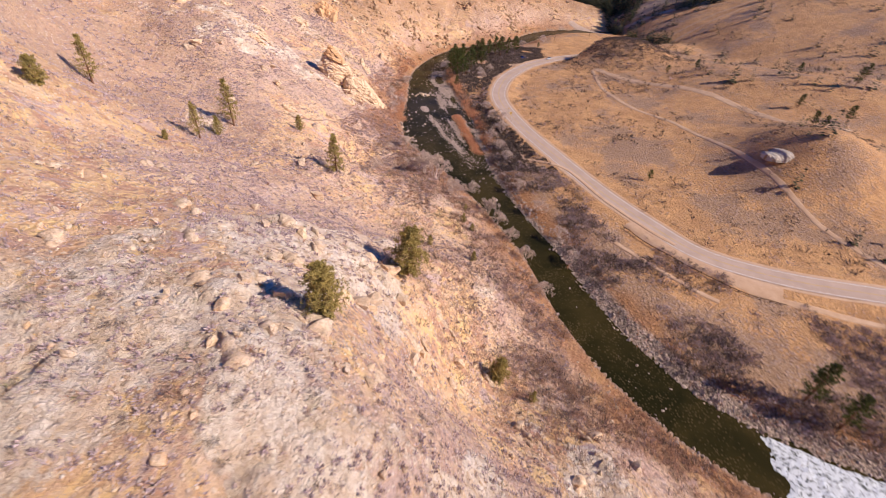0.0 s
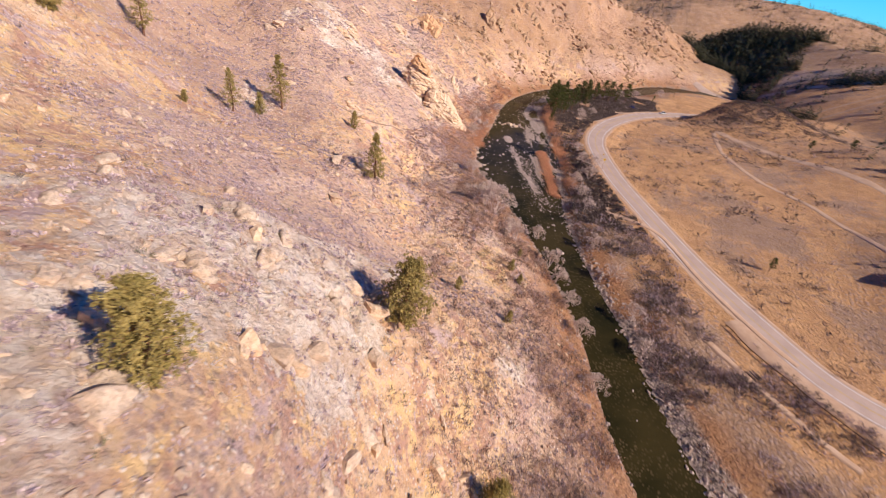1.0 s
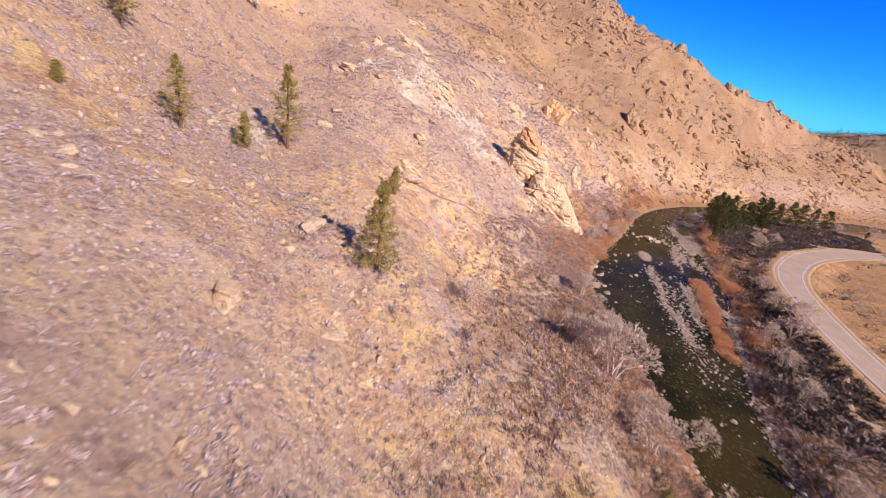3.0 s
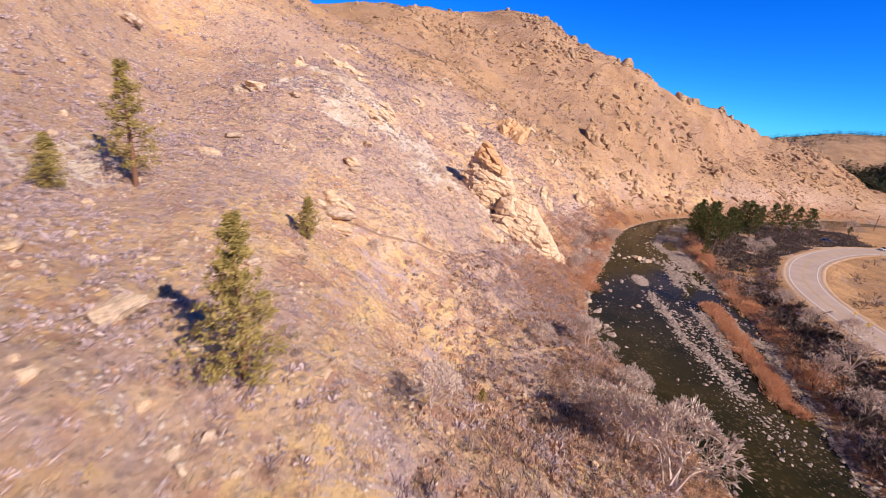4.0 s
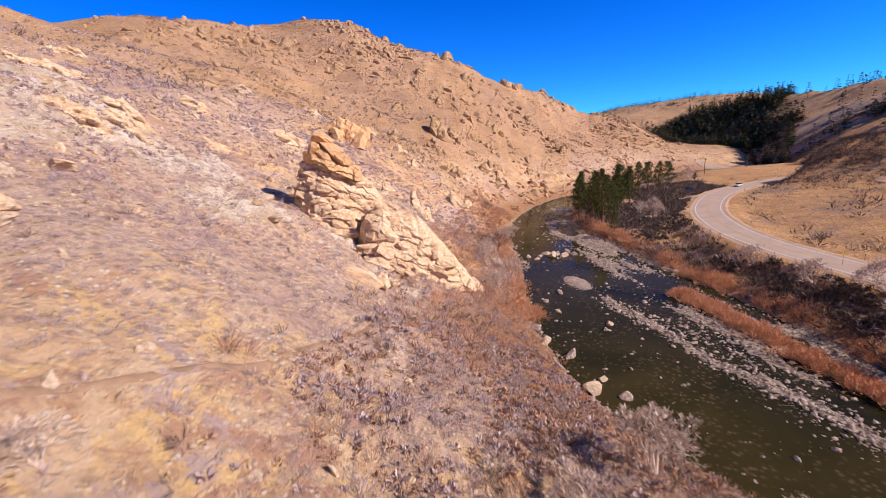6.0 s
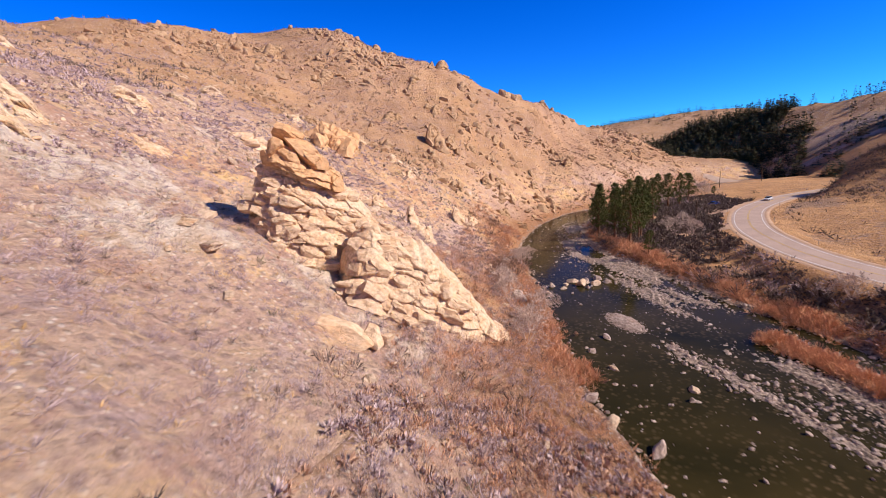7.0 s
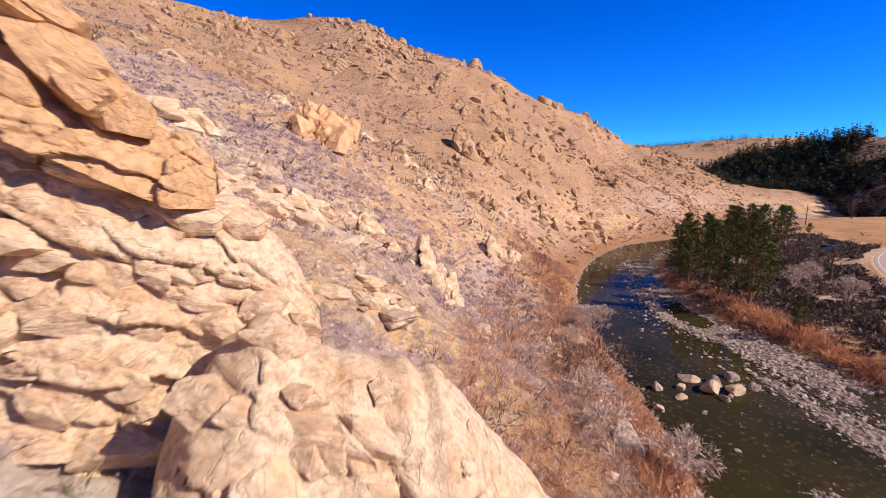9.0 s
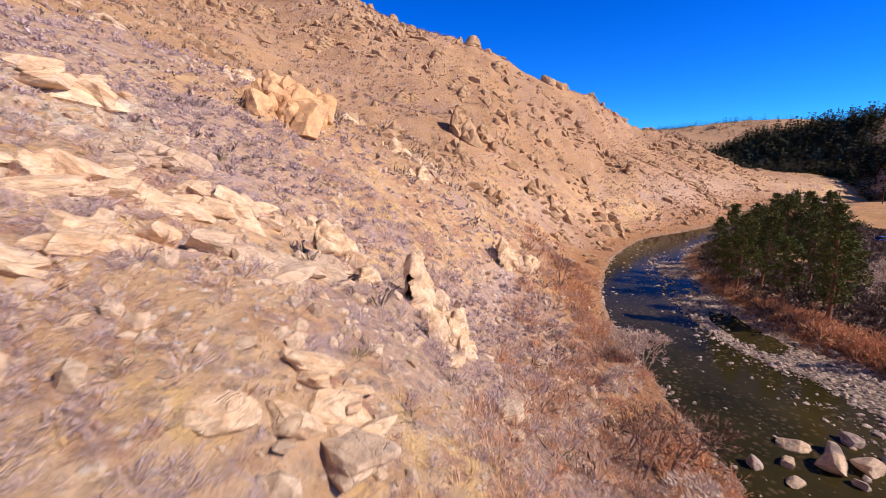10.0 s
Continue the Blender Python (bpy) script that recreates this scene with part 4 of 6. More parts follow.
def outcrop(x, y, size, count, material, label, seed, tall=1.0, wide=1.0, along=0.3, fine=False, flat=0.7, sink=0.34):
    """A crowd of cracked blocks that stands out of the slope; along: the way it runs, in radians from +x."""
    rng = np.random.default_rng(seed)
    z = on_ground(x, y)
    thing = tagged(new("rock_outcrop"), label, "rock", "outcrops on the hillside")
    thing.location = (x, y, z)
    meshes = (BLOCKS_FINE if fine else BLOCKS)[material.name]
    for k in range(int(count * 1.6)):
        s = size * rng.uniform(0.14, 0.36) * (1.35 if k < 3 else 1)
        du, dv = rng.normal(0, 0.55 * size * wide), rng.normal(0, 0.26 * size)
        px, py = du * math.cos(along) - dv * math.sin(along), du * math.sin(along) + dv * math.cos(along)
        pz = on_ground(x + px, y + py) - z + s * (0.40 * tall - sink) * rng.uniform(0.3, 1.2)
        m = pose(px, py, pz, rng.normal(0, 12), 16 + rng.normal(0, 12), math.degrees(along) + rng.normal(0, 22))
        m = m @ Matrix.Diagonal((s * rng.uniform(0.9, 1.5), s * rng.uniform(0.7, 1.1), s * rng.uniform(0.6, 1.0) * tall * flat / 0.7, 1))
        part("block", meshes[rng.integers(0, len(meshes))], thing, m=m)
    return thing


PALE, WARM, GREY = "pale tan granite blocks standing out of dry brush", "orange weathered granite ledges on the hillside", "grey lichened granite ledges on the dry slope"


def crag_wall(thing, x, y, long, high, turn, seed, material, out=1.4, back=2.6, dip=0.4, push=0.7, name="rock_ledge"):
    """A ledge of jointed bedrock that breaks out of the slope: long and high in metres, turn the way that it runs."""
    way = np.array([math.cos(turn), math.sin(turn)])
    side = np.array([way[1], -way[0]])
    at = np.array([x, y]) - way * long / 2
    u = np.linspace(0, long, 7)
    ground_at = height(at[0] + way[0] * u, at[1] + way[1] * u)
    rise = np.array([0.5, 0.95, 0.85, 1.0, 0.8, 0.9, 0.35] if high > 0.7 * long else [0.0, 0.55, 0.9, 1.0, 0.85, 0.6, 0.0]) * high * (0.85 + 0.5 * fbm(u, u * 0 + seed, 2.2, 2, seed))
    fin_part(name, u, ground_at + rise, ground_at - 2.2, np.array([0.6, 0.9, 1, 1, 1, 0.9, 0.6]) * out, np.array([0.6, 0.9, 1, 1, 1, 0.9, 0.6]) * back, seed, thing, material, 0.28, 28, 0.0, dip, push, 0.6, (at, way, side))


def ledges_of(x, y, long, high, turn, count, material, label, seed, group="outcrops on the hillside"):
    """An outcrop of a few ledges, one above another."""
    rng = np.random.default_rng(seed)
    thing = tagged(new("rock_outcrop"), label, "rock", group)
    for k in range(count):
        s = 1.0 if k == 0 else rng.uniform(0.45, 0.8)
        dx, dy = (0, 0) if k == 0 else rng.normal(0, 0.42 * long, 2)
        crag_wall(thing, x + dx, y + dy, long * s, high * s * rng.uniform(0.8, 1.1), turn + rng.normal(0, 0.2), seed * 7 + k, material, 0.25 * long * s, 0.35 * long * s, 0.4 + rng.normal(0, 0.15), min(0.75, 0.12 * long) * (0.85 if high < 2.1 else 1))
    return thing


for n, (x, y, long, high, turn, count, kind) in enumerate((
        (-74, 257, 4.2, 3.4, 1.2, 2, 0), (-68, 259.5, 4.0, 4.6, 1.3, 2, 0), (-64.5, 257, 3.0, 4.0, 1.2, 2, 0), (-63, 291, 4.6, 5.0, 1.3, 2, 0), (-60, 296, 4.2, 4.2, 1.3, 2, 0),
        (-84, 367, 7.5, 8.5, 1.3, 2, 2), (-77, 372, 6.0, 7.5, 1.4, 2, 2), (-81, 351, 5.0, 4.2, 1.3, 2, 2),
        (-85, 306, 4.6, 3.0, 1.2, 2, 0), (-78, 298, 4.0, 2.6, 1.2, 2, 0), (-61, 363, 5.5, 4.0, 1.2, 2, 2), (-52, 345, 4.0, 2.8, 1.2, 2, 2), (-143, 233, 9, 2.2, 0.8, 2, 0), (-122, 222, 8, 2.2, 0.8, 2, 0),
        (-134, 208, 7, 2.0, 0.8, 2, 0), (-103, 213, 7, 2.8, 0.9, 3, 0), (-98, 228, 5, 2.4, 0.9, 2, 0), (-89, 182, 5.0, 1.8, 0.9, 2, 2), (-72, 164, 5.2, 1.8, 0.9, 3, 0), (-160, 255, 9, 2.6, 0.8, 2, 0),
        (-120, 262, 7, 2.4, 0.9, 2, 2), (-112, 240, 6, 2.4, 0.9, 2, 0), (-140, 300, 9, 3.2, 1.0, 2, 2), (-125, 335, 9, 3.6, 1.2, 2, 0), (-110, 390, 10, 4.5, 1.2, 2, 2), (-80, 448, 10, 5.0, 1.3, 2, 2),
        (-60, 420, 7, 3.6, 1.2, 2, 2), (-48, 497, 10, 6.0, 1.2, 2, 2), (-95, 470, 11, 5.0, 1.2, 2, 2), (-165, 507, 14, 5.5, 1.1, 2, 0), (-130, 480, 12, 5.0, 1.2, 2, 2), (-190, 430, 13, 4.5, 1.0, 2, 0),
        (-150, 410, 11, 4.0, 1.1, 2, 2), (-20, 440, 7, 3.4, 1.0, 2, 2), (0, 490, 8, 4.0, 1.0, 2, 2), (-30, 520, 10, 4.6, 1.0, 2, 2), (40, 560, 8, 4.0, 1.0, 2, 2), (-70, 330, 5, 3.2, 1.2, 2, 2), (-98, 345, 6, 3.6, 1.2, 2, 2),
        (-100, 320, 5, 3.0, 1.2, 2, 0), (-70, 395, 6, 3.8, 1.2, 2, 2), (-118, 310, 6, 3.0, 1.1, 2, 0), (-40, 400, 6, 3.0, 1.1, 2, 2), (-90, 410, 7, 4.0, 1.2, 2, 2), (-105, 430, 8, 4.0, 1.2, 2, 2), (-55, 380, 5, 3.0, 1.2, 2, 2), (-139, 229.4, 12, 2.6, 0.8, 3, 0), (-102, 203, 7, 2.2, 0.8, 3, 0), (-114, 174, 6, 2.2, 0.8, 2, 2))):
    ledges_of(x, y, long, high, turn, count, ROCK_BROWN if y > 325 else (ROCK, ROCK_ORANGE, ROCK_GREY)[kind], "brown weathered granite ledges on the far slope" if y > 325 else (PALE, WARM, GREY)[kind], 500 + n)
# ledges on the nose of the hill
for n, (x, y, long, high) in enumerate((
        (-9, 34, 5.5, 1.0), (-16, 36, 5.0, 0.9), (-7, 56, 5.0, 1.6), (-25, 42, 5.5, 1.1), (-31, 38, 6.0, 0.9), (17, 49, 4, 1.6), (29, 51, 3.6, 1.4), (-53, 42, 6, 1.1), (-26, 53, 5.5, 1.4),
        (-27, 65, 6.0, 1.8), (-33, 68, 6.0, 1.9), (-60, 78, 7, 1.6), (-18, 67, 5, 1.7), (-15, 75, 5.5, 2.0), (-48, 60, 6.5, 1.1), (-40, 50, 5.5, 1.0), (-70, 62, 6, 1.0), (-5, 45, 4.4, 1.3), (4, 52, 4, 1.4),
        (-22, 28, 5.5, 1.0), (-44, 76, 5, 1.4), (10, 62, 3.4, 1.5), (-2, 70, 3.6, 1.5), (-62, 95, 5, 1.2))):
    ledges_of(x, y, long, high * 0.6, 2.35, 2, ROCK_GREY, GREY, 640 + n)


for n, (x, y, size, count, tall) in enumerate(((-83, 366, 8.0, 7, 1.5), (-76, 373, 6.0, 5, 1.4), (-80, 347, 5.0, 5, 1.2), (-97, 290, 8.0, 18, 1.2), (-69, 330, 4.5, 4, 1.1), (-50, 486, 7.0, 4, 1.5), (-62, 398, 5.0, 5, 1.2))):
    outcrop(x, y, size, count, ROCK_ORANGE if n == 3 else ROCK_BROWN, WARM if n == 3 else "brown jointed granite crags on the far slope", 860 + n, tall, 0.7, 1.2, True, sink=0.2)
for n, (x, y, size, count, tall) in enumerate(((-74, 249, 4.5, 11, 0.55), (-80, 243, 5.0, 12, 0.5), (-86, 248, 5.5, 13, 0.55), (-91, 256, 5.5, 12, 0.6), (-83, 255, 5.0, 11, 0.6), (-78, 262, 3.6, 8, 1.0), (-68, 261.5, 3.0, 7, 1.5), (-73, 258, 3.2, 7, 1.2), (-64.5, 258, 2.6, 6, 1.4),
                                               (-62.5, 292, 3.4, 7, 1.3), (-103, 261, 6.5, 10, 0.6), (-67, 240, 3.4, 8, 0.5))):
    outcrop(x, y, size, count, ROCK if n % 3 else ROCK_GREY, PALE if n % 3 else GREY, 880 + n, tall, 0.8, 1.0, True, 0.7, 0.25)
slab = tagged(new("rock_slab"), "broad pale granite slab lying below the fin", "rock")
slab.location = (-63.5, 209, on_ground(-63.5, 209))
for n, (x, y, z, a, b, c, turn) in enumerate(((0, 0, 0.1, 3.6, 1.9, 1.5, 8), (2.6, 1.2, -0.4, 1.8, 1.2, 1.0, -20), (-3.0, -0.6, 0.2, 1.7, 1.1, 0.8, 30), (3.9, 2.2, -1.0, 0.9, 0.7, 0.6, 0))):
    part("block", BLOCKS_FINE[ROCK.name][n], slab, m=pose(x, y, z, 4, 16, turn) @ Matrix.Diagonal((a, b, c, 1)))


def single(x, y, s, kind, seed, label, name="boulder", squash=0.65, group="boulders", z=None, fine=False):
    rng = np.random.default_rng(seed)
    pool = (BLOCKS_FINE if fine else BLOCKS)[kind.name]
    ob = tagged(new(name, pool[rng.integers(0, len(pool))]), label, "rock", group)
    at = on_ground(x, y) if z is None else z
    ob.matrix_world = pose(x, y, at + s * squash * 0.45, rng.normal(0, 8), rng.normal(0, 8), rng.uniform(0, 360)) @ Matrix.Diagonal((s * rng.uniform(0.9, 1.4), s * rng.uniform(0.7, 1.0), s * squash, 1))
    return ob


for n, (x, y, s) in enumerate(((-76, 208, 1.1), (-79.5, 209.5, 0.9), (-71, 203, 0.7), (-78, 205, 0.55), (-60, 251, 1.2), (-64, 253, 0.9), (-65, 239, 1.5), (-68, 241.5, 1.2), (-81, 214, 1.2),
                               (-47, 126, 1.6), (-52, 121, 1.5), (-40, 130, 0.9), (-36, 112, 1.4), (-30, 112, 1.2), (-57, 136, 1.0), (-88, 150, 1.7), (-94, 158, 1.3), (-112, 176, 2.4), (-106, 182, 1.7), (-41, 103.1, 2.2), (-59.7, 107, 1.2), (-64.6, 118.7, 1.0), (-155.8, 170, 3.2), (-82, 177, 1.9), (-79.5, 175.5, 1.3), (-88.5, 189, 1.5), (-59.4, 248.2, 0.7), (-66, 251, 0.5), (-69, 160.5, 2.2), (-66.5, 158.8, 1.4))):
    single(x, y, s, (ROCK_GREY, ROCK)[n % 2], 700 + n, "pale weathered boulder lying on the dry slope", group="boulders on the slope", squash=0.5)
for n, (x, y, s) in enumerate(((-46.5, 246, 2.2), (-33.5, 265, 1.8), (-32, 267, 1.4), (-30.5, 265.5, 1.5), (-29.5, 269, 1.3), (-35, 267.5, 1.2), (-32.5, 263, 1.0), (-36.5, 265, 0.9), (-28, 266.5, 1.0), (-37.5, 262, 0.9), (-39.5, 264, 1.1), (-40.5, 259, 0.8),
                               (-38, 218, 1.1), (-36.5, 213, 1.0), (-33, 209, 1.3), (-34, 226, 0.8), (-36, 231, 0.8), (-31, 200, 1.5), (-27.5, 199, 1.1), (-29.5, 203, 0.8), (-33, 236, 1.0), (-26, 221, 0.9), (-27, 218.5, 0.8))):
    single(x, y, s * 0.8, ROCK_GREY if n % 2 else STONE_RIVER, 740 + n, "wet-footed grey boulder lying in the shallow river", group="river boulders", squash=0.75, z=max(on_ground(x, y), -0.25), fine=True)
NOSE_ROCKS = ((-16.8, 49.2, 1.7), (-15.6, 51.4, 1.9), (-13.6, 52.4, 1.5), (-6.0, 50.4, 1.6), (-16.4, 48.0, 1.0), (-10.6, 65.0, 1.6), (-13.6, 53.4, 0.9), (-66.5, 77.5, 1.6), (2.6, 61.2, 1.9), (-14.6, 56.4, 2.0), (-30.0, 65.5, 1.7),
              (-35.6, 63.6, 1.5), (-27.0, 35.0, 1.7), (-27.4, 41.0, 1.3), (-5.0, 55.2, 1.4), (-8.6, 31.6, 1.1), (7.0, 64.0, 1.8), (37.8, 45.5, 2.0), (25.0, 39.4, 2.0), (16.2, 50.8, 1.6), (-22.6, 40.5, 2.0), (-5.0, 21.7, 0.9), (31.0, 51.4, 1.5), (-19.0, 73.0, 2.2), (-14.5, 72.5, 2.4), (-16.5, 75.5, 1.8))
NOSE = "angular pale granite block jutting from the steep slope"
for n, (x, y, s) in enumerate(NOSE_ROCKS):
    single(x, y, 0.75 * s, ROCK_GREY if n % 2 else ROCK, 920 + n, NOSE, "rock_block", 0.9, "blocks on the steep nose", on_ground(x, y) - 0.25 * s, True)

# ---------------------------------------------------------------- pines
OLIVE = "olive-green ponderosa pine standing alone on the dry slope"
DARK = "dark green ponderosa pine in the stand by the river bend"
slope_pines = [pine(1, 13.5, 5.0, NEEDLES_DRY, OLIVE, limbs=72, low=0.06, clumps=10, tufts=14, tuft=0.34, pointed=1.0),
               pine(2, 15.5, 4.8, NEEDLES_DRY, OLIVE, limbs=60, low=0.18, clumps=8, tufts=14, tuft=0.38, pointed=0.95),
               pine(3, 6.0, 2.3, NEEDLES_DRY, "small olive-green pine on the dry slope", limbs=60, low=0.05, clumps=6, tufts=14, tuft=0.28),
               pine(4, 10.5, 3.6, NEEDLES_DRY, "broad olive-green juniper rooted among pale ledges", "juniper_tree", limbs=110, low=0.10, clumps=8, tufts=16, tuft=0.36, pointed=0.45),
               pine(5, 9.0, 3.4, NEEDLES_DRY, "broad bushy juniper among pale granite ledges", "juniper_tree", limbs=120, low=0.04, clumps=8, tufts=16, tuft=0.36, pointed=0.40)]
spots = ((0, -42.4, 124.8, 0.95), (1, -79.7, 135.1, 0.98), (1, -79.6, 115.7, 0.72), (1, -110, 119, 0.85), (2, -80.5, 126.4, 1.05), (2, -63, 148.5, 0.95), (3, -11.1, 76, 1.25), (4, -16.5, 39.8, 0.92),
         (2, -9, 103.5, 0.6), (4, -94, 88, 0.7), (4, -79, 101, 0.3), (3, 12, 64, 0.72), (2, 0, 122, 0.6), (2, 3, 119, 0.5), (2, 4, 101, 0.6), (2, 0, 134, 0.45), (2, -36, 155, 0.4), (2, 20, 60, 0.6))
used = set()
for n, (k, x, y, s) in enumerate(spots):
    m = pose(x, y, on_ground(x, y, 0.15), 0, 0, 67 * n)
    tree = slope_pines[k] if k not in used else copy_thing(slope_pines[k], m)
    used.add(k)
    tree["group"] = "pines on the slope"
    tree.matrix_basis = m @ Matrix.Scale(s, 4)
bend_pines = [pine(11, 17, 4.8, NEEDLES, DARK, limbs=58, low=0.18, clumps=7, tufts=12, tuft=0.5, pointed=0.7),
              pine(12, 15, 4.4, NEEDLES, DARK, limbs=52, low=0.26, clumps=7, tufts=12, tuft=0.5, pointed=0.65),
              pine(13, 12, 4.0, NEEDLES, DARK, limbs=42, low=0.30, clumps=6, tufts=12, tuft=0.5, pointed=0.55)]
spots = ((0, -21, 324, 0.95), (1, -15, 326, 1.0), (1, -5, 335, 1.05), (0, -16.5, 298, 1.05), (2, -15, 284, 0.55), (0, -1, 334, 0.9), (1, -22, 316, 1.0), (1, -17, 318, 0.95), (2, -19, 306, 1.0),
         (2, -13, 303, 1.05), (0, -11, 309, 0.85), (1, -2, 347, 0.98), (1, 8, 360, 0.9), (1, 3, 357, 0.8), (2, 12, 362, 1.1), (0, 17, 364, 0.8), (2, 23, 373, 1.05), (2, -8, 320, 1.1), (2, -9, 343, 1.0),
         (2, 43, 400, 0.4), (2, 3, 366, 0.75), (1, -19, 333, 0.8), (1, 86, 72, 0.95), (2, 91, 66, 0.95), (2, 74, 173, 0.42), (2, 144, 202, 0.6), (2, 152, 206, 0.5), (1, 192, 256, 0.65), (2, 115, 304, 0.45), (2, 160, 240, 0.6),
         (2, 175, 225, 0.7), (2, 130, 300, 0.5), (2, 205, 270, 0.7), (2, 180, 285, 0.5))
used = set()
for n, (k, x, y, s) in enumerate(spots):
    m = pose(x, y, on_ground(x, y, 0.15), 0, 0, 41 * n)
    tree = bend_pines[k] if k not in used else copy_thing(bend_pines[k], m)
    used.add(k)
    tree["group"] = "pines by the river" if y > 280 and x < 60 else "pines beyond the road"
    tree.matrix_basis = m @ Matrix.Scale(s, 4)

# ---------------------------------------------------------------- leafless trees by the water
pale_bare = [bare_tree(21, 8, BARE, "bleached leafless cottonwood on the river bank", stems=6, depth=5, spread=0.42, twigs=5),
             bare_tree(22, 6, BARE, "pale leafless riverside thicket", "bare_shrub", stems=10, depth=4, spread=0.55, twigs=5, thick=0.010),
             bare_tree(23, 7, DEAD, "dark leafless tree leaning over the river bank", stems=2, depth=5, spread=0.45, twigs=3, thick=0.022)]
spots = ((0, -13, 154, 1.3, 0), (0, -18, 160, 1.0, 0), (0, -3, 143, 0.9, 0), (0, -6, 150, 0.8, 0), (1, -24, 164, 1.0, 0), (1, -21.5, 175, 0.9, 0), (1, -33, 136, 0.85, 0), (1, 13, 214, 1.2, 0), (0, -29, 181, 0.78, 0), (1, -62, 163, 0.55, 0),
         (1, -35, 176, 0.7, 0), (0, 8, 206, 0.8, 0), (1, -20, 178, 0.75, 0), (2, -51, 255, 0.85, 0), (1, -45, 229, 0.95, 0), (1, -48, 243, 0.9, 0), (0, -45.5, 280, 0.75, 0), (2, -48, 258, 1.05, 22),
         (1, -43, 245, 0.9, 0), (2, -51, 259, 0.7, 0), (2, -55, 300, 0.9, 0), (2, -49, 262, 0.6, 30), (1, -49, 271, 0.7, 0), (1, 3, 158, 0.9, 0), (0, 9, 143, 0.85, 0), (1, 16, 128, 0.9, 0),
         (1, 12, 136, 1.0, 0), (0, 21, 116, 0.7, 0), (1, 26, 100, 0.9, 0), (1, 37, 118, 0.9, 0), (1, 34, 130, 1.0, 0), (1, 27, 146, 1.0, 0), (0, 20, 160, 0.7, 0), (1, 15, 185, 1.0, 0), (1, 12, 196, 1.0, 0),
         (1, 14, 224, 1.1, 0), (1, 9, 232, 1.0, 0), (1, 5, 246, 0.9, 0), (0, 0, 300, 0.7, 0), (1, 4, 322, 1.0, 0), (1, -2, 314, 0.9, 0), (1, 30, 400, 1.1, 0), (1, 20, 395, 1.1, 0), (1, 50, 430, 1.2, 0), (1, -47, 285, 0.8, 0),
         (1, -45, 236, 0.8, 0), (1, -50, 249, 0.9, 0), (2, -30, 166, 0.6, 0), (1, -26, 186, 0.6, 0))
used = set()
for n, (k, x, y, s, lean) in enumerate(spots):
    m = pose(x, y, on_ground(x, y, 0.1), 0, lean, 0) @ pose(0, 0, 0, 0, 0, 53 * n)
    tree = pale_bare[k] if k not in used else copy_thing(pale_bare[k], m)
    used.add(k)
    tree["group"] = "leafless trees along the river"
    tree.matrix_basis = m @ Matrix.Scale(s, 4)

# ---------------------------------------------------------------- brush, grass and loose stones
VIOLET = twig_material("grey_violet_twigs", (0.29, 0.205, 0.21), (0.67, 0.515, 0.505))
RUSTY = twig_material("rust_twigs", (0.26, 0.14, 0.095), (0.72, 0.455, 0.315))
STRAW = twig_material("straw_grass", (0.52, 0.31, 0.13), (0.80, 0.54, 0.28))
DARK_BRUSH = twig_material("dark_brush_twigs", (0.08, 0.058, 0.048), (0.27, 0.195, 0.16))
WILLOW = twig_material("red_willow_stems", (0.48, 0.22, 0.12), (0.82, 0.47, 0.28))
SAGE = twig_material("sage_green_twigs", (0.13, 0.12, 0.055), (0.28, 0.25, 0.13))
BUSHES = [bush(40 + n, 30, 0.030, 0.5) for n in range(8)]
BUSHES_FULL = [bush(60 + n, 70, 0.014, 0.5) for n in range(8)]
BUSHES_FAR = [bush(70 + n, 14, 0.06, 0.5) for n in range(8)]
SHRUBS = [shrub(130 + n, 26) for n in range(10)]
SHRUBS_FINE = [joined(bush(150 + n, 64, 0.011, 0.42, 0.1, 0.2), shrub(170 + n, 44, 0.2)) for n in range(8)]
TUFTS = [bush(80 + n, 10, 0.04, 0.7, 0.25, 1.0) for n in range(8)]
REEDS = [bush(90 + n, 34, 0.022, 1.1, 0, 0.6) for n in range(6)]


def scatter(count, box, keep, seed):
    """Places in a box (x0, x1, y0, y1) of the plan, kept by a chance that depends on the place."""
    rng = np.random.default_rng(seed)
    x, y = rng.uniform(box[0], box[1], count), rng.uniform(box[2], box[3], count)
    ok = rng.uniform(0, 1, count) < keep(x, y)
    x, y = x[ok], y[ok]
    return np.stack([x, y, height(x, y) - 0.04], 1), rng.uniform(0, 1, len(x)) ** 1.6


def brushy(x, y):
    edge, hill = river_edge(x, y)
    b = zones(x, y)[0]
    clump = np.clip(0.5 + 2.2 * fbm(x, y, 9, 3, 33), 0, 1)
    return np.where(hill & (edge > 3), (0.12 + 0.9 * b) * clump, 0)


def open_hill(x, y):
    edge, hill = river_edge(x, y)
    return np.where(hill & (edge > 2), 0.85, 0)


def flats(x, y):
    edge, hill = river_edge(x, y)
    road, _ = to_line(x, y, ROAD_LINE)
    return np.where(~hill & (edge > 2) & (np.abs(road) > 7), np.clip(0.25 + 2.8 * fbm(x, y, 14, 3, 35), 0, 1), 0)


def bank(x, y):
    edge, _ = river_edge(x, y)
    return np.clip(1 - np.abs(edge - 3.5) / 4.5, 0, 1)


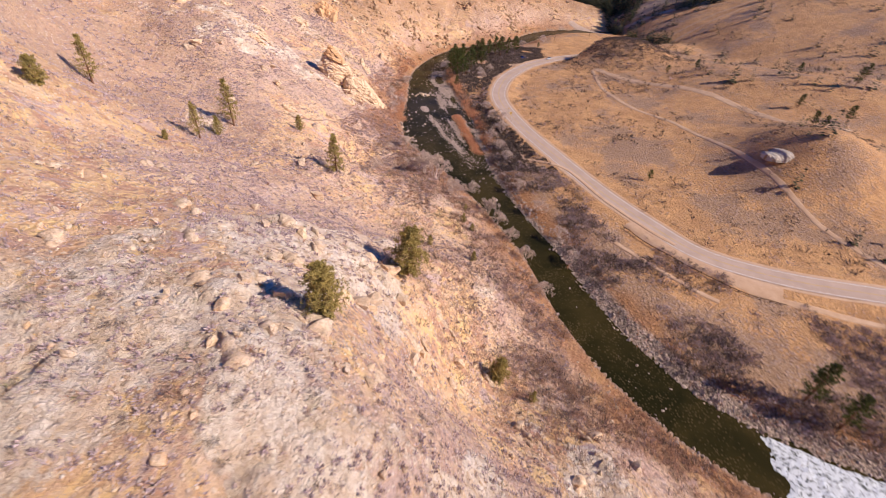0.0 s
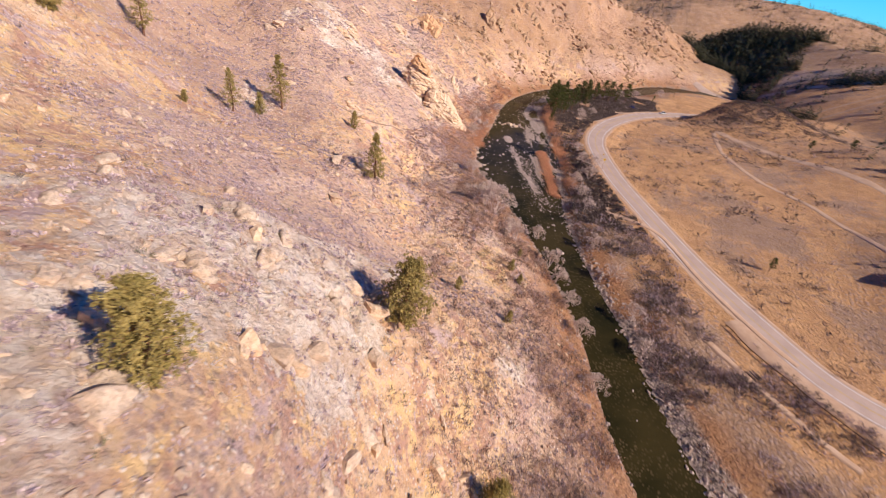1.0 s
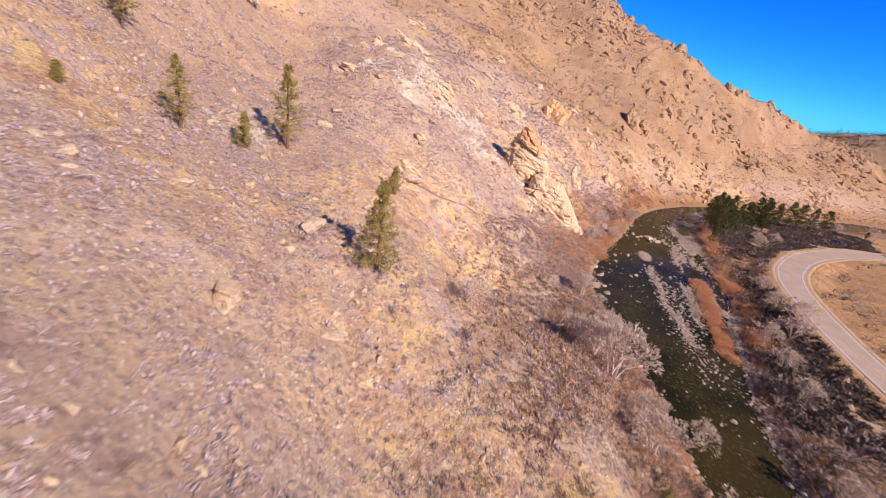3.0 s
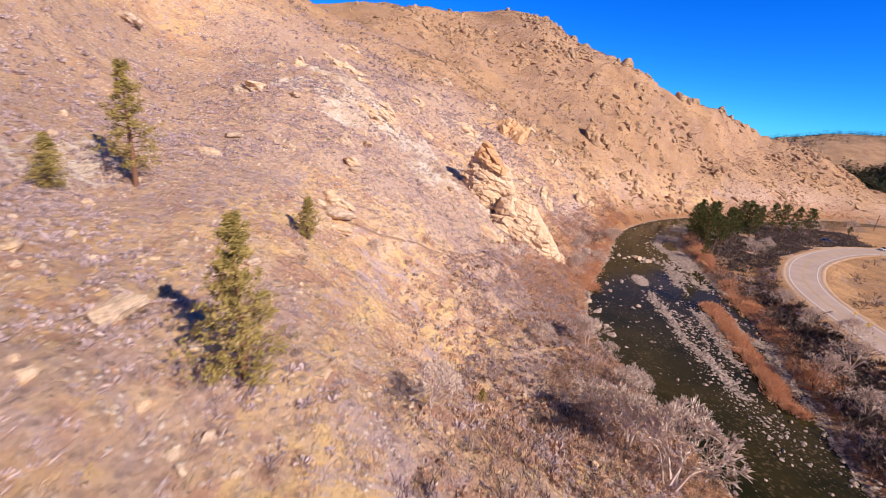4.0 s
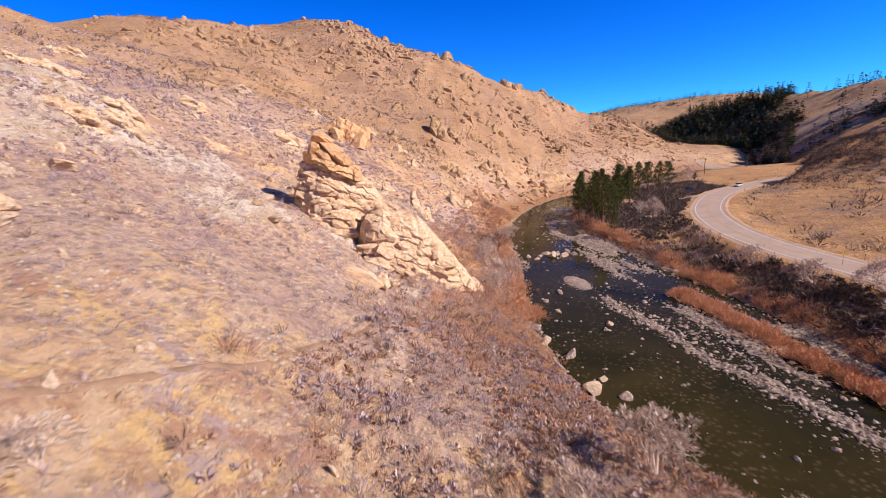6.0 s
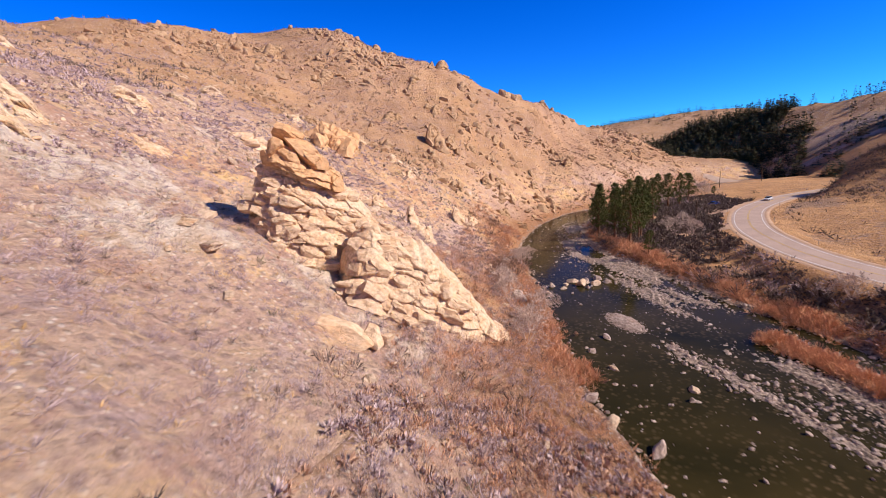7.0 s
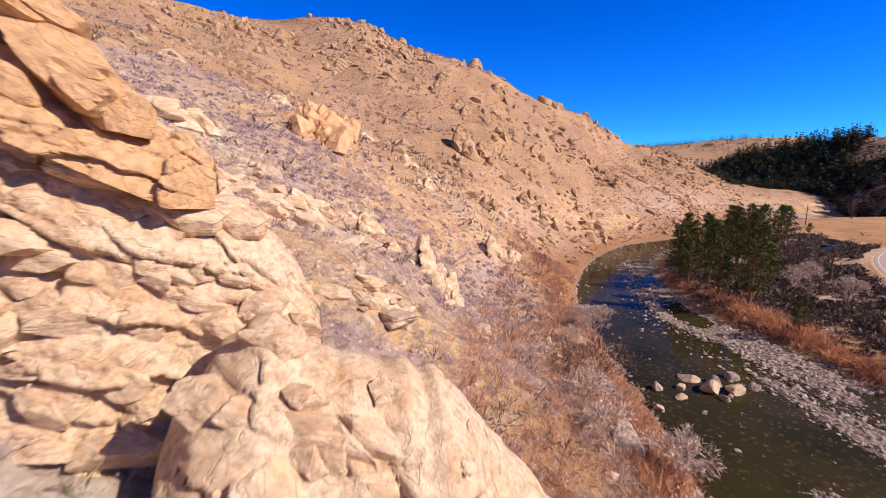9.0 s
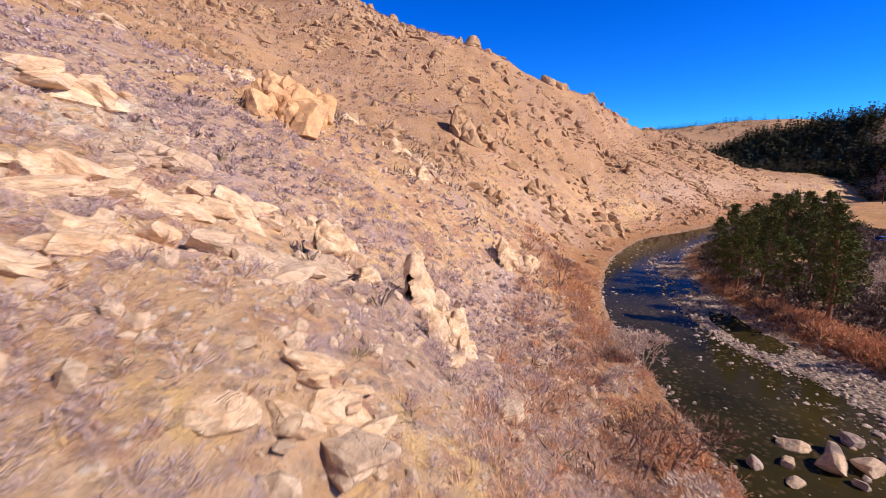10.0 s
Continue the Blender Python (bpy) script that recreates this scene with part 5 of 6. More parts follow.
p, r = scatter(9000, (-105, -20, 120, 300), brushy, 1)
strewn("brush", BUSHES_FULL, p, 0.35 + 0.85 * r, VIOLET, 2, (0.8, 1.3), "low grey-violet leafless brush over the hillside", "brush")
p, r = scatter(11000, (-110, 30, 10, 130), brushy, 3)
strewn("brush", BUSHES, p, 0.4 + 0.8 * r, VIOLET, 4, (0.8, 1.3), "low grey-violet leafless brush over the hillside", "brush")
p, r = scatter(12000, (-260, -60, 100, 480), lambda x, y: brushy(x, y) * ((x < -104) | (y > 300)), 5)
strewn("brush", BUSHES_FAR, p, 0.6 + 1.3 * r, VIOLET, 6, (0.8, 1.3), "low grey-violet leafless brush over the hillside", "brush")
def dotted(x, y):
    edge, hill = river_edge(x, y)
    return np.where(hill & (edge > 3), (0.22 + 0.75 * zones(x, y)[0]) * np.clip(0.55 + 1.6 * fbm(x, y, 6, 2, 42), 0.1, 1), 0)


def beside(x, y):
    return (x > -52 - 0.16 * (y - 140) - 30) & (y > 130) & (y < 262)


p, r = scatter(30000, (-112, -22, 105, 300), dotted, 131)
near = beside(p[:, 0], p[:, 1])
strewn("brush", SHRUBS_FINE, p[near], 0.45 + 0.65 * r[near], VIOLET, 139, (0.8, 1.3), "low rounded grey-violet shrubs beside the great rock", "brush")
p, r = p[~near], r[~near]
strewn("brush", SHRUBS, p, 0.55 + 0.8 * r, VIOLET, 132, (0.8, 1.3), "low rounded grey-violet shrubs dotted over the hillside", "brush")
p, r = scatter(24000, (-112, 30, 8, 110), dotted, 133)
strewn("brush", SHRUBS, p, 0.55 + 0.7 * r, VIOLET, 134, (0.8, 1.3), "low rounded grey-violet shrubs dotted over the hillside", "brush")
p, r = scatter(30000, (-280, -60, 100, 500), lambda x, y: dotted(x, y) * ((x < -110) | (y > 298)) * (y < 330), 135)
strewn("brush", SHRUBS, p, 0.7 + 1.1 * r, VIOLET, 136, (0.8, 1.3), "low rounded grey-violet shrubs dotted over the hillside", "brush")
p, r = scatter(26000, (-240, 110, 300, 640), lambda x, y: dotted(x, y) * ((y > 330) | (x > -60)), 137)
strewn("brush", SHRUBS, p, 0.7 + 1.1 * r, RUSTY, 138, (0.8, 1.3), "rust-brown rounded shrubs over the far ridge", "brush")
p, r = scatter(9000, (-60, 90, 290, 600), brushy, 7)
strewn("brush", BUSHES_FAR, p, 0.6 + 1.1 * r, RUSTY, 8, (0.8, 1.3), "rust-brown scrub over the far ridge", "brush")
p, r = scatter(3200, (-102, -54, 224, 284), lambda x, y: open_hill(x, y) * np.clip(0.5 + 2.0 * fbm(x, y, 7, 3, 34), 0, 1), 111)
strewn("brush", BUSHES_FULL, p, 0.4 + 0.9 * r, VIOLET, 112, (0.8, 1.3), "pale lavender-grey brush between the ledges", "brush")
p, r = scatter(9000, (-110, 40, 20, 310), lambda x, y: open_hill(x, y) * np.clip(0.3 + 1.8 * fbm(x, y, 16, 2, 41), 0, 1), 9)
strewn("brush", BUSHES, p, 0.4 + 0.8 * r, RUSTY, 10, (0.8, 1.3), "rust-brown low scrub over the hillside", "brush")
p, r = scatter(14000, (-110, 40, 10, 310), open_hill, 11)
strewn("dry_grass", TUFTS, p, 0.22 + 0.4 * r, STRAW, 12, (0.8, 1.3), "straw-coloured dry bunch grass", "grass")
p, r = scatter(1600, (-100, 30, 20, 320), lambda x, y: open_hill(x, y) * 0.35, 13)
strewn("sage_brush", BUSHES, p, 0.4 + 0.7 * r, SAGE, 14, (0.8, 1.3), "small olive-green sage bushes on the slope", "brush")
p, r = scatter(26000, (-30, 140, 60, 400), lambda x, y: flats(x, y) * np.clip(1.2 - np.abs(to_line(x, y, RIVER_LINE)[0]) / 55, 0.10, 1), 15)
strewn("dark_brush", BUSHES, p, 0.9 + 2.0 * r, DARK_BRUSH, 16, (0.8, 1.3), "dark leafless brush between river and road", "brush")
p, r = scatter(24000, (-30, 130, 60, 400), lambda x, y: flats(x, y) * np.clip(1.1 - np.abs(to_line(x, y, RIVER_LINE)[0]) / 50, 0.06, 1), 17)
strewn("brush", BUSHES, p, 0.7 + 1.4 * r, VIOLET, 18, (0.8, 1.3), "pale grey leafless brush between river and road", "brush")
p, r = scatter(20000, (-60, 110, 40, 420), bank, 19)
strewn("bank_brush", BUSHES, p, 0.4 + 0.9 * r, WILLOW, 20, (0.8, 1.3), "rust-red leafless willow brush along the banks", "brush")


p, r = scatter(26000, (-24, 45, 175, 400), lambda x, y: np.where((river_edge(x, y)[0] > 4) & ~river_edge(x, y)[1], np.clip(0.75 + 1.8 * fbm(x, y, 11, 3, 39), 0, 1), 0) * (to_line(x, y, ROAD_LINE)[0] > 7), 113)
strewn("dark_brush", SHRUBS, p, 0.9 + 1.6 * r, DARK_BRUSH, 114, (0.8, 1.3), "dense dark thicket between river and road", "brush")


p, r = scatter(26000, (5, 120, 50, 190), lambda x, y: np.where(flats(x, y) > 0, np.clip(0.35 + 2.6 * fbm(x, y, 12, 3, 40), 0, 1), 0) * (to_line(x, y, ROAD_LINE)[0] > 7), 121)
half_way = 3 * len(p) // 5
strewn("dark_brush", BUSHES, p[half_way:], 0.5 + 1.3 * r[half_way:], DARK_BRUSH, 122, (0.8, 1.3), "dark leafless thicket on the river flat", "brush")
strewn("brush", BUSHES, p[:half_way], 0.6 + 1.2 * r[:half_way], VIOLET, 123, (0.8, 1.3), "pale leafless thicket on the river flat", "brush")


def bench(x, y):
    edge, hill = river_edge(x, y)
    return np.where(hill & (edge > 1), np.clip(1.25 - edge / 40, 0, 1) * np.clip(0.55 + 1.8 * fbm(x, y, 8, 3, 36), 0, 1), 0)


for paint, count, seed, words in ((VIOLET, 9000, 101, "grey-violet"), (RUSTY, 18000, 103, "rust-brown"), (DARK_BRUSH, 7000, 105, "dark")):
    p, r = scatter(count, (-62, 60, 50, 330), bench, seed)
    strewn("bank_brush", BUSHES_FULL if paint is not DARK_BRUSH else BUSHES, p, 0.5 + 1.2 * r, paint, seed + 1, (0.8, 1.3), words + " leafless brush on the low bank", "brush")
for paint, count, seed, words in ((RUSTY, 20000, 115, "rust-brown"), (DARK_BRUSH, 15000, 117, "dark")):
    p, r = scatter(count, (-30, 62, 30, 190), bench, seed)
    strewn("bank_brush", BUSHES, p, 0.4 + 1.1 * r, paint, seed + 1, (0.8, 1.3), words + " leafless brush on the low bank", "brush")
p, r = scatter(9000, (-120, -50, 225, 330), lambda x, y: open_hill(x, y) * np.clip(0.2 + 2.2 * fbm(x, y, 14, 3, 54), 0.02, 1), 119)
strewn("loose_stones", CRAGS_SMALL, p, 0.12 + 0.6 * r**2.2, ROCK_GREY, 120, (0.6, 1.6), "tan stones and rubble over the hillside", "stones", tilt=0.3)
# dark dots on the ridge: scrub, and a stand-in for shaded rock sides
p, r = scatter(26000, (-260, 70, 250, 600), lambda x, y: open_hill(x, y) * np.clip(0.25 + 2.0 * fbm(x, y, 25, 3, 37), 0.02, 1), 107)
strewn("dark_brush", BUSHES_FAR, p, 0.4 + 1.2 * r, DARK_BRUSH, 108, (0.9, 1.4), "dark scrub dotted over the far ridge, some standing in for shade", "brush")
p, r = scatter(5000, (-115, 30, 15, 300), lambda x, y: open_hill(x, y) * np.clip(0.12 + 2.0 * fbm(x, y, 11, 3, 38), 0.02, 1), 109)
strewn("dark_brush", SHRUBS_FINE, p, 0.4 + 0.7 * r, DARK_BRUSH, 110, (0.9, 1.4), "small dark scrub dotted over the slope", "brush")


def low_bench(x, y):
    edge, hill = river_edge(x, y)
    return np.where(hill & (edge > 1), np.clip(1.3 - edge / 34, 0, 1) * np.clip(0.6 + 1.6 * fbm(x, y, 5, 2, 43), 0.1, 1), 0)


for paint, count, seed, words in ((RUSTY, 7000, 141, "rust-brown"), (VIOLET, 7000, 143, "grey-violet")):
    p, r = scatter(count, (-58, -12, 120, 208), low_bench, seed)
    strewn("bank_brush", SHRUBS, p, 0.6 + 0.9 * r, paint, seed + 1, (0.8, 1.3), words + " rounded shrubs crowding the low bench", "brush")


def hedge(points, half, count, seed, tall, label):
    """Willows crowded along a line in the plan."""
    rng = np.random.default_rng(seed)
    line = spline(points, 2)
    k = rng.uniform(0, len(line) - 1.001, count)
    i = k.astype(int)
    x, y = (line[i] + (line[i + 1] - line[i]) * (k - i)[:, None]).T
    x, y = x + rng.normal(0, half, count), y + rng.normal(0, half, count)
    lush = np.clip(0.85 + 2.2 * fbm(x, y, 9, 3, seed), 0, 1)
    keep = rng.uniform(0, 1, count) < lush
    x, y, tall, count = x[keep], y[keep], tall * (0.55 + 0.6 * lush[keep]), int(keep.sum())
    strewn("willow_hedge", REEDS, np.stack([x, y, np.maximum(height(x, y), 0.0)], 1), tall * rng.uniform(0.5, 1.0, count), WILLOW, seed + 1, (0.8, 1.2), label, "willow")


hedge([(-22, 326), (-18, 296), (-11, 271), (-4, 246), (3, 222), (8, 203)], 1.3, 2300, 61, 1.7, "rust-red willow hedge along the far bank")
hedge([(-11, 236), (-7, 225), (-3, 211), (3, 193)], 1.0, 1300, 63, 1.6, "rust-red willows on a long gravel island")
p, r = scatter(5000, (-62, -32, 195, 335), lambda x, y: bench(x, y) * (river_edge(x, y)[0] < 22), 125)
strewn("bank_brush", BUSHES_FULL, p, 0.4 + 1.1 * r, WILLOW, 126, (0.8, 1.3), "orange-red leafless brush below the great rock", "brush")
hedge([(-47, 262), (-50, 280), (-52, 300), (-50, 325)], 1.6, 420, 67, 1.4, "rust-red willows along the foot of the hill")
hedge([(-39, 222), (-41, 232), (-44, 246), (-47, 262)], 1.4, 520, 65, 1.5, "rust-red willows at the foot of the rock")

p, r = scatter(26000, (-115, 40, 10, 320), lambda x, y: open_hill(x, y) * np.clip(0.25 + 2.2 * fbm(x, y, 12, 3, 51), 0.02, 1), 23)
strewn("loose_stones", CRAGS_SMALL, p, 0.10 + 0.50 * r**2.4, ROCK_GREY, 24, (0.6, 1.3), "pale loose stones strewn over the hillside", "stones", tilt=0.3)
p, r = scatter(2600, (-115, 40, 10, 320), lambda x, y: open_hill(x, y) * np.clip(0.15 + 2.0 * fbm(x, y, 20, 3, 52), 0.02, 1), 25)
strewn("loose_stones", CRAGS_MID, p, 0.2 + 0.55 * r**2, ROCK, 26, (0.6, 1.3), "tan rock lumps strewn over the hillside", "stones", tilt=0.3)
p, r = scatter(22000, (-260, 90, 318, 620), lambda x, y: open_hill(x, y) * np.clip(0.15 + 2.4 * fbm(x, y, 30, 3, 53), 0.02, 1), 27)
strewn("loose_stones", CRAGS_SMALL, p, 0.35 + 1.6 * r**2, ROCK_BROWN, 28, (0.6, 1.9), "grey rock lumps over the upper ridge", "stones", tilt=0.3)

# ---------------------------------------------------------------- stones, bars and white water in the river
def shallow(x, y):
    return np.clip(shoal(x, y) * 1.2, 0, 1) ** 1.5 + np.where(river_edge(x, y)[0] < 0, 0.03, 0)


def at_water(count, box, seed):
    p, r = scatter(count, box, shallow, seed)
    p[:, 2] = np.maximum(p[:, 2], -0.05) + 0.02
    return p, r


p, r = at_water(115000, (-60, 30, 165, 395), 31)
strewn("river_stones", STONES_SMALL, p, 0.07 + 0.30 * r**2.6, STONE_RIVER, 32, (0.7, 1.4), "grey and pinkish stones breaking the shallow water", "stones", tilt=0.2)
p, r = at_water(11000, (-20, 140, 35, 170), 33)
strewn("river_stones", STONES_SMALL, p, 0.12 + 0.45 * r**1.6, STONE_RIVER, 34, (0.7, 1.4), "grey stones along the river's edges", "stones", tilt=0.2)
p, r = scatter(9000, (60, 170, 30, 80), lambda x, y: np.where((river_edge(x, y)[0] > -1) & (river_edge(x, y)[0] < 6) & ~river_edge(x, y)[1], 0.9, 0), 35)
strewn("shore_cobbles", STONES_SMALL, p, 0.14 + 0.3 * r, STONE_RIVER, 36, (0.8, 1.2), "pinkish cobbles on the shore beside the rapids", "stones", tilt=0.2)


p, r = scatter(40000, (0, 140, 35, 190), lambda x, y: np.where((river_edge(x, y)[0] > -1) & (river_edge(x, y)[0] < 4.5) & ~river_edge(x, y)[1], 0.8, 0), 39)
strewn("shore_cobbles", STONES_SMALL, p, 0.10 + 0.5 * r**2.4, STONE_RIVER, 40, (0.7, 1.3), "pinkish boulders and cobbles along the shore", "stones", tilt=0.2)


def bar_mesh(name, x, y, a, b, turn, high, material, seed):
    """A low bar of gravel: a rounded heap whose rim dips under the water."""
    r, t = np.meshgrid(np.linspace(0, 1, 12), np.linspace(0, 2 * np.pi, 40))
    rim = 1 + 0.3 * fbm(np.cos(t) * 2 + seed, np.sin(t) * 2, 1.2, 3, seed)
    u, v = a * r * rim * np.cos(t), b * r * rim * np.sin(t)
    z = high * (1 - r**2) - 0.14 * r**2 + 0.05 * fbm(u, v, 1.0, 3, seed)
    c, s = math.cos(turn), math.sin(turn)
    return mesh_np(name, np.stack([x + u * c - v * s, y + u * s + v * c, z], -1).reshape(-1, 3), grid_faces(40, 12), material, True)


def gravel_material():
    n = Nodes("bar_gravel", 0.9, spec=0.2)
    g = n.mix(n.ramp(n.cells(3.2, out="Color"), (0.2, 0.0), (0.8, 1.0)), (0.34, 0.26, 0.21), (0.74, 0.60, 0.51))
    n.colour(n.mix(n.ramp(n.noise(0.8, 4), (0.4, 0.0), (0.6, 0.6)), g, (0.56, 0.42, 0.34)))
    n.bump(n.cells(3.2), 0.6, 0.1)
    return n.m


GRAVEL = gravel_material()
for n, (x, y, a, b, turn, high) in enumerate(((-29.2, 242.8, 4.4, 2.1, 1.95, 0.30), (-2.5, 209, 22, 1.3, 1.95, 0.22))):
    tagged(new("gravel_bar", bar_mesh("gravel_bar", x, y, a, b, turn, high, GRAVEL, n)), "low pinkish gravel bar just above the water", "gravel bar", "gravel bars")
rng_bar = np.random.default_rng(37)
bar_u, bar_v = rng_bar.normal(0, 2.2, 2600), rng_bar.normal(0, 1.1, 2600)
bar_x, bar_y = -29.2 + bar_u * math.cos(1.9) - bar_v * math.sin(1.9), 242.8 + bar_u * math.sin(1.9) + bar_v * math.cos(1.9)
bar_z = np.maximum(0.28 * (1 - (bar_u / 4.6) ** 2 - (bar_v / 2.1) ** 2), -0.1)
strewn("bar_stones", STONES_SMALL, np.stack([bar_x, bar_y, bar_z], 1), rng_bar.uniform(0.05, 0.16, 2600), STONE_RIVER, 38, (0.7, 1.3), "small pinkish stones heaped on the gravel bar", "stones", tilt=0.2)


def foam_material():
    n = Nodes("white_water", 0.5, spec=0.4)
    n.colour(n.mix(n.ramp(n.noise(1.1, 7, 0.72, 0.6), (0.40, 0.0), (0.50, 1.0)), (0.03, 0.035, 0.03), (0.66, 0.68, 0.72)))
    n.bump(n.noise(1.5, 7, 0.75, 0.5), 0.8, 0.3)
    return n.m


fx, fy = np.meshgrid(np.arange(60, 131, 0.5), np.arange(34, 68, 0.5))
foam_edge, _ = river_edge(fx, fy)
foam_edge = foam_edge.reshape(fx.shape)
fade = np.clip((-foam_edge - 0.6) / 1.5, 0, 1) * np.clip((fx - 70 + 5 * fbm(fx, fy, 4, 3, 71)) / 5, 0, 1)
fz = -0.12 + fade * (0.2 + 0.5 * np.abs(fbm(fx, fy, 2.2, 4, 72)))
tagged(new("rapids", mesh_np("rapids", np.stack([fx, fy, fz], -1).reshape(-1, 3), grid_faces(*fx.shape), foam_material(), True)), "white foaming rapids over shallow stones", "rapids", kind="structure")

# ---------------------------------------------------------------- dirt lots and trails
def draped(line, half, name, material, label, category, columns=7, lift=0.16, kind="structure"):
    line = np.asarray(line, float)[:, :2]
    half = np.broadcast_to(np.asarray(half, float), len(line))
    along = np.gradient(line, axis=0)
    across = np.stack([-along[:, 1], along[:, 0]], 1) / np.linalg.norm(along, axis=1)[:, None]
    c = np.linspace(-1, 1, columns)
    ragged = 1 + 0.25 * fbm(line[:, 0] * 2, line[:, 1] * 2, 6, 2, 81)
    p = line[:, None] + across[:, None] * c[None, :, None] * (half * ragged)[:, None, None]
    z = height(p[..., 0], p[..., 1]) + lift
    z[:, [0, -1]] -= lift + 0.12
    v = np.concatenate([p, z[..., None]], -1).reshape(-1, 3)
    return tagged(new(name, mesh_np(name, v, grid_faces(len(line), columns), material, True)), label, category, kind=kind)


# dimmer copy of the trail dirt, with shade put into its colour
DIRT_SHADED = plain("shaded_trail_dirt", (0.40, 0.25, 0.16), 0.95, 0, 0.2, 0.8)
BARE_DIRT = "worn pale dirt path through dry grass"
draped(spline([(74, 323), (74, 285), (82, 256), (98, 233), (110, 207), (117, 178), (125, 157), (133, 141), (146, 126), (170, 118)], 2), 1.3, "trail_1", DIRT, BARE_DIRT, "path")
draped(spline([(76, 326), (90, 300), (106, 284), (126, 262), (138, 242), (146, 222)], 2), 2.4, "trail_2", DIRT, BARE_DIRT, "path")
draped(spline([(22, 200), (23, 186), (28, 184), (41, 177), (52, 156), (64, 138), (72, 129)], 0.8), 1.1, "trail_3", DIRT, BARE_DIRT, "path", 7, 0.3)
draped(spline([(98, 108), (118, 104), (150, 99), (190, 92)], 2), 1.2, "trail_4", DIRT, BARE_DIRT, "path")
draped(spline([(52, 128), (60, 119), (70, 110), (78, 104)], 0.8), 1.1, "trail_5", DIRT, BARE_DIRT, "path", 7, 0.3)
draped(spline([(-48, 216), (-53, 206), (-57, 190), (-60, 176), (-66, 164), (-74, 156)], 2), 0.45, "trail_6", DIRT_SHADED, BARE_DIRT, "path", 5, 0.07)
draped(spline([(2, 302), (6, 318), (13, 335), (24, 351), (38, 366)], 2), [9.5] * 1, "pullout_1", DIRT, "wide pale dirt pullout beside the road bend", "parking", 15, 0.10)
draped(spline([(59, 140), (66, 131), (76, 121), (88, 113.5), (99, 110)], 1.5), 3.2, "pullout_2", DIRT, "pale dirt pullout beside the road", "parking", 9, 0.10)
draped(shift(road_line, 4.9), 0.9, "shoulder_1", DIRT, "pale gravel road shoulder", "shoulder", 5, 0.10)
draped(shift(road_line, -4.9), 0.9, "shoulder_2", DIRT, "pale gravel road shoulder", "shoulder", 5, 0.10)
draped(spline([(84, 527), (110, 516), (150, 500), (230, 480)], 4), 4.0, "road_2", ASPHALT, "distant stretch of pale road across the valley floor", "road", 5, 0.5)

# ---------------------------------------------------------------- cars
GLASS_DARK = plain("dark_car_glass", (0.015, 0.018, 0.02), 0.08)
RUBBER = plain("tyre_rubber", (0.02, 0.02, 0.02), 0.8)
RIM = plain("alloy_rim", (0.45, 0.45, 0.46), 0.35, 0.8)
LAMP_RED = plain("red_tail_lamp", (0.45, 0.02, 0.02), 0.3)
LAMP_WHITE = plain("clear_head_lamp", (0.75, 0.75, 0.72), 0.2)


def loft(sections, material, name):
    """A body through cross-sections along x: each (x, half width, low, high)."""
    ring = []
    for x, w, lo, hi in sections:
        ring.append([(x, -w * 0.94, lo), (x, -w, lo + 0.35 * (hi - lo)), (x, -w * 0.96, hi - 0.1), (x, -w * 0.82, hi), (x, w * 0.82, hi), (x, w * 0.96, hi - 0.1), (x, w, lo + 0.35 * (hi - lo)), (x, w * 0.94, lo)])
    bm = bmesh.new()
    vs = [[bm.verts.new(p) for p in r] for r in ring]
    for a, b in zip(vs, vs[1:]):
        for k in range(8):
            bm.faces.new((a[k], a[(k + 1) % 8], b[(k + 1) % 8], b[k]))
    bm.faces.new(vs[0][::-1])
    bm.faces.new(vs[-1])
    bmesh.ops.recalc_face_normals(bm, faces=bm.faces)
    me = bpy.data.meshes.new(name)
    bm.to_mesh(me)
    bm.free()
    me.materials.append(material)
    return me


def wheel(parent, x, y, r=0.34):
    a, b = tube([[0, -0.11, 0]], [[0, 0.11, 0]], r, r, 20)
    ends = [[k for k in range(20)], [k + 20 for k in range(20)]]
    bm = bmesh.new()
    vs = [bm.verts.new(p) for p in a]
    for q in b:
        bm.faces.new([vs[k] for k in q])
    for e in ends:
        bm.faces.new([vs[k] for k in e])
    bmesh.ops.recalc_face_normals(bm, faces=bm.faces)
    bmesh.ops.bevel(bm, geom=[e for e in bm.edges if len(e.link_faces) == 2 and e.calc_face_angle(0) > 1], offset=0.03, segments=2, affect="EDGES")
    me = bpy.data.meshes.new("tyre")
    bm.to_mesh(me)
    bm.free()
    me.materials.append(RUBBER)
    hub = new("wheel")
    hub.parent = parent
    hub.location = (x, y, r)
    part("tyre", me, hub)
    v, f = tube([[0, -0.12, 0]], [[0, 0.12, 0]], r * 0.6, r * 0.6, 12)
    bm = bmesh.new()
    vs = [bm.verts.new(p) for p in v]
    for q in f:
        bm.faces.new([vs[k] for k in q])
    bm.faces.new(vs[:12])
    bm.faces.new(vs[12:][::-1])
    rim = bpy.data.meshes.new("rim")
    bm.to_mesh(rim)
    bm.free()
    rim.materials.append(RIM)
    part("rim", rim, hub, "grey alloy rim")


def box_mesh(name, sx, sy, sz, material, bevel=0.02):
    bm = bmesh.new()
    bmesh.ops.create_cube(bm, size=1)
    bmesh.ops.scale(bm, vec=(sx, sy, sz), verts=bm.verts)
    if bevel:
        bmesh.ops.bevel(bm, geom=bm.edges[:], offset=bevel, segments=2, affect="EDGES")
    me = bpy.data.meshes.new(name)
    bm.to_mesh(me)
    bm.free()
    me.materials.append(material)
    return me


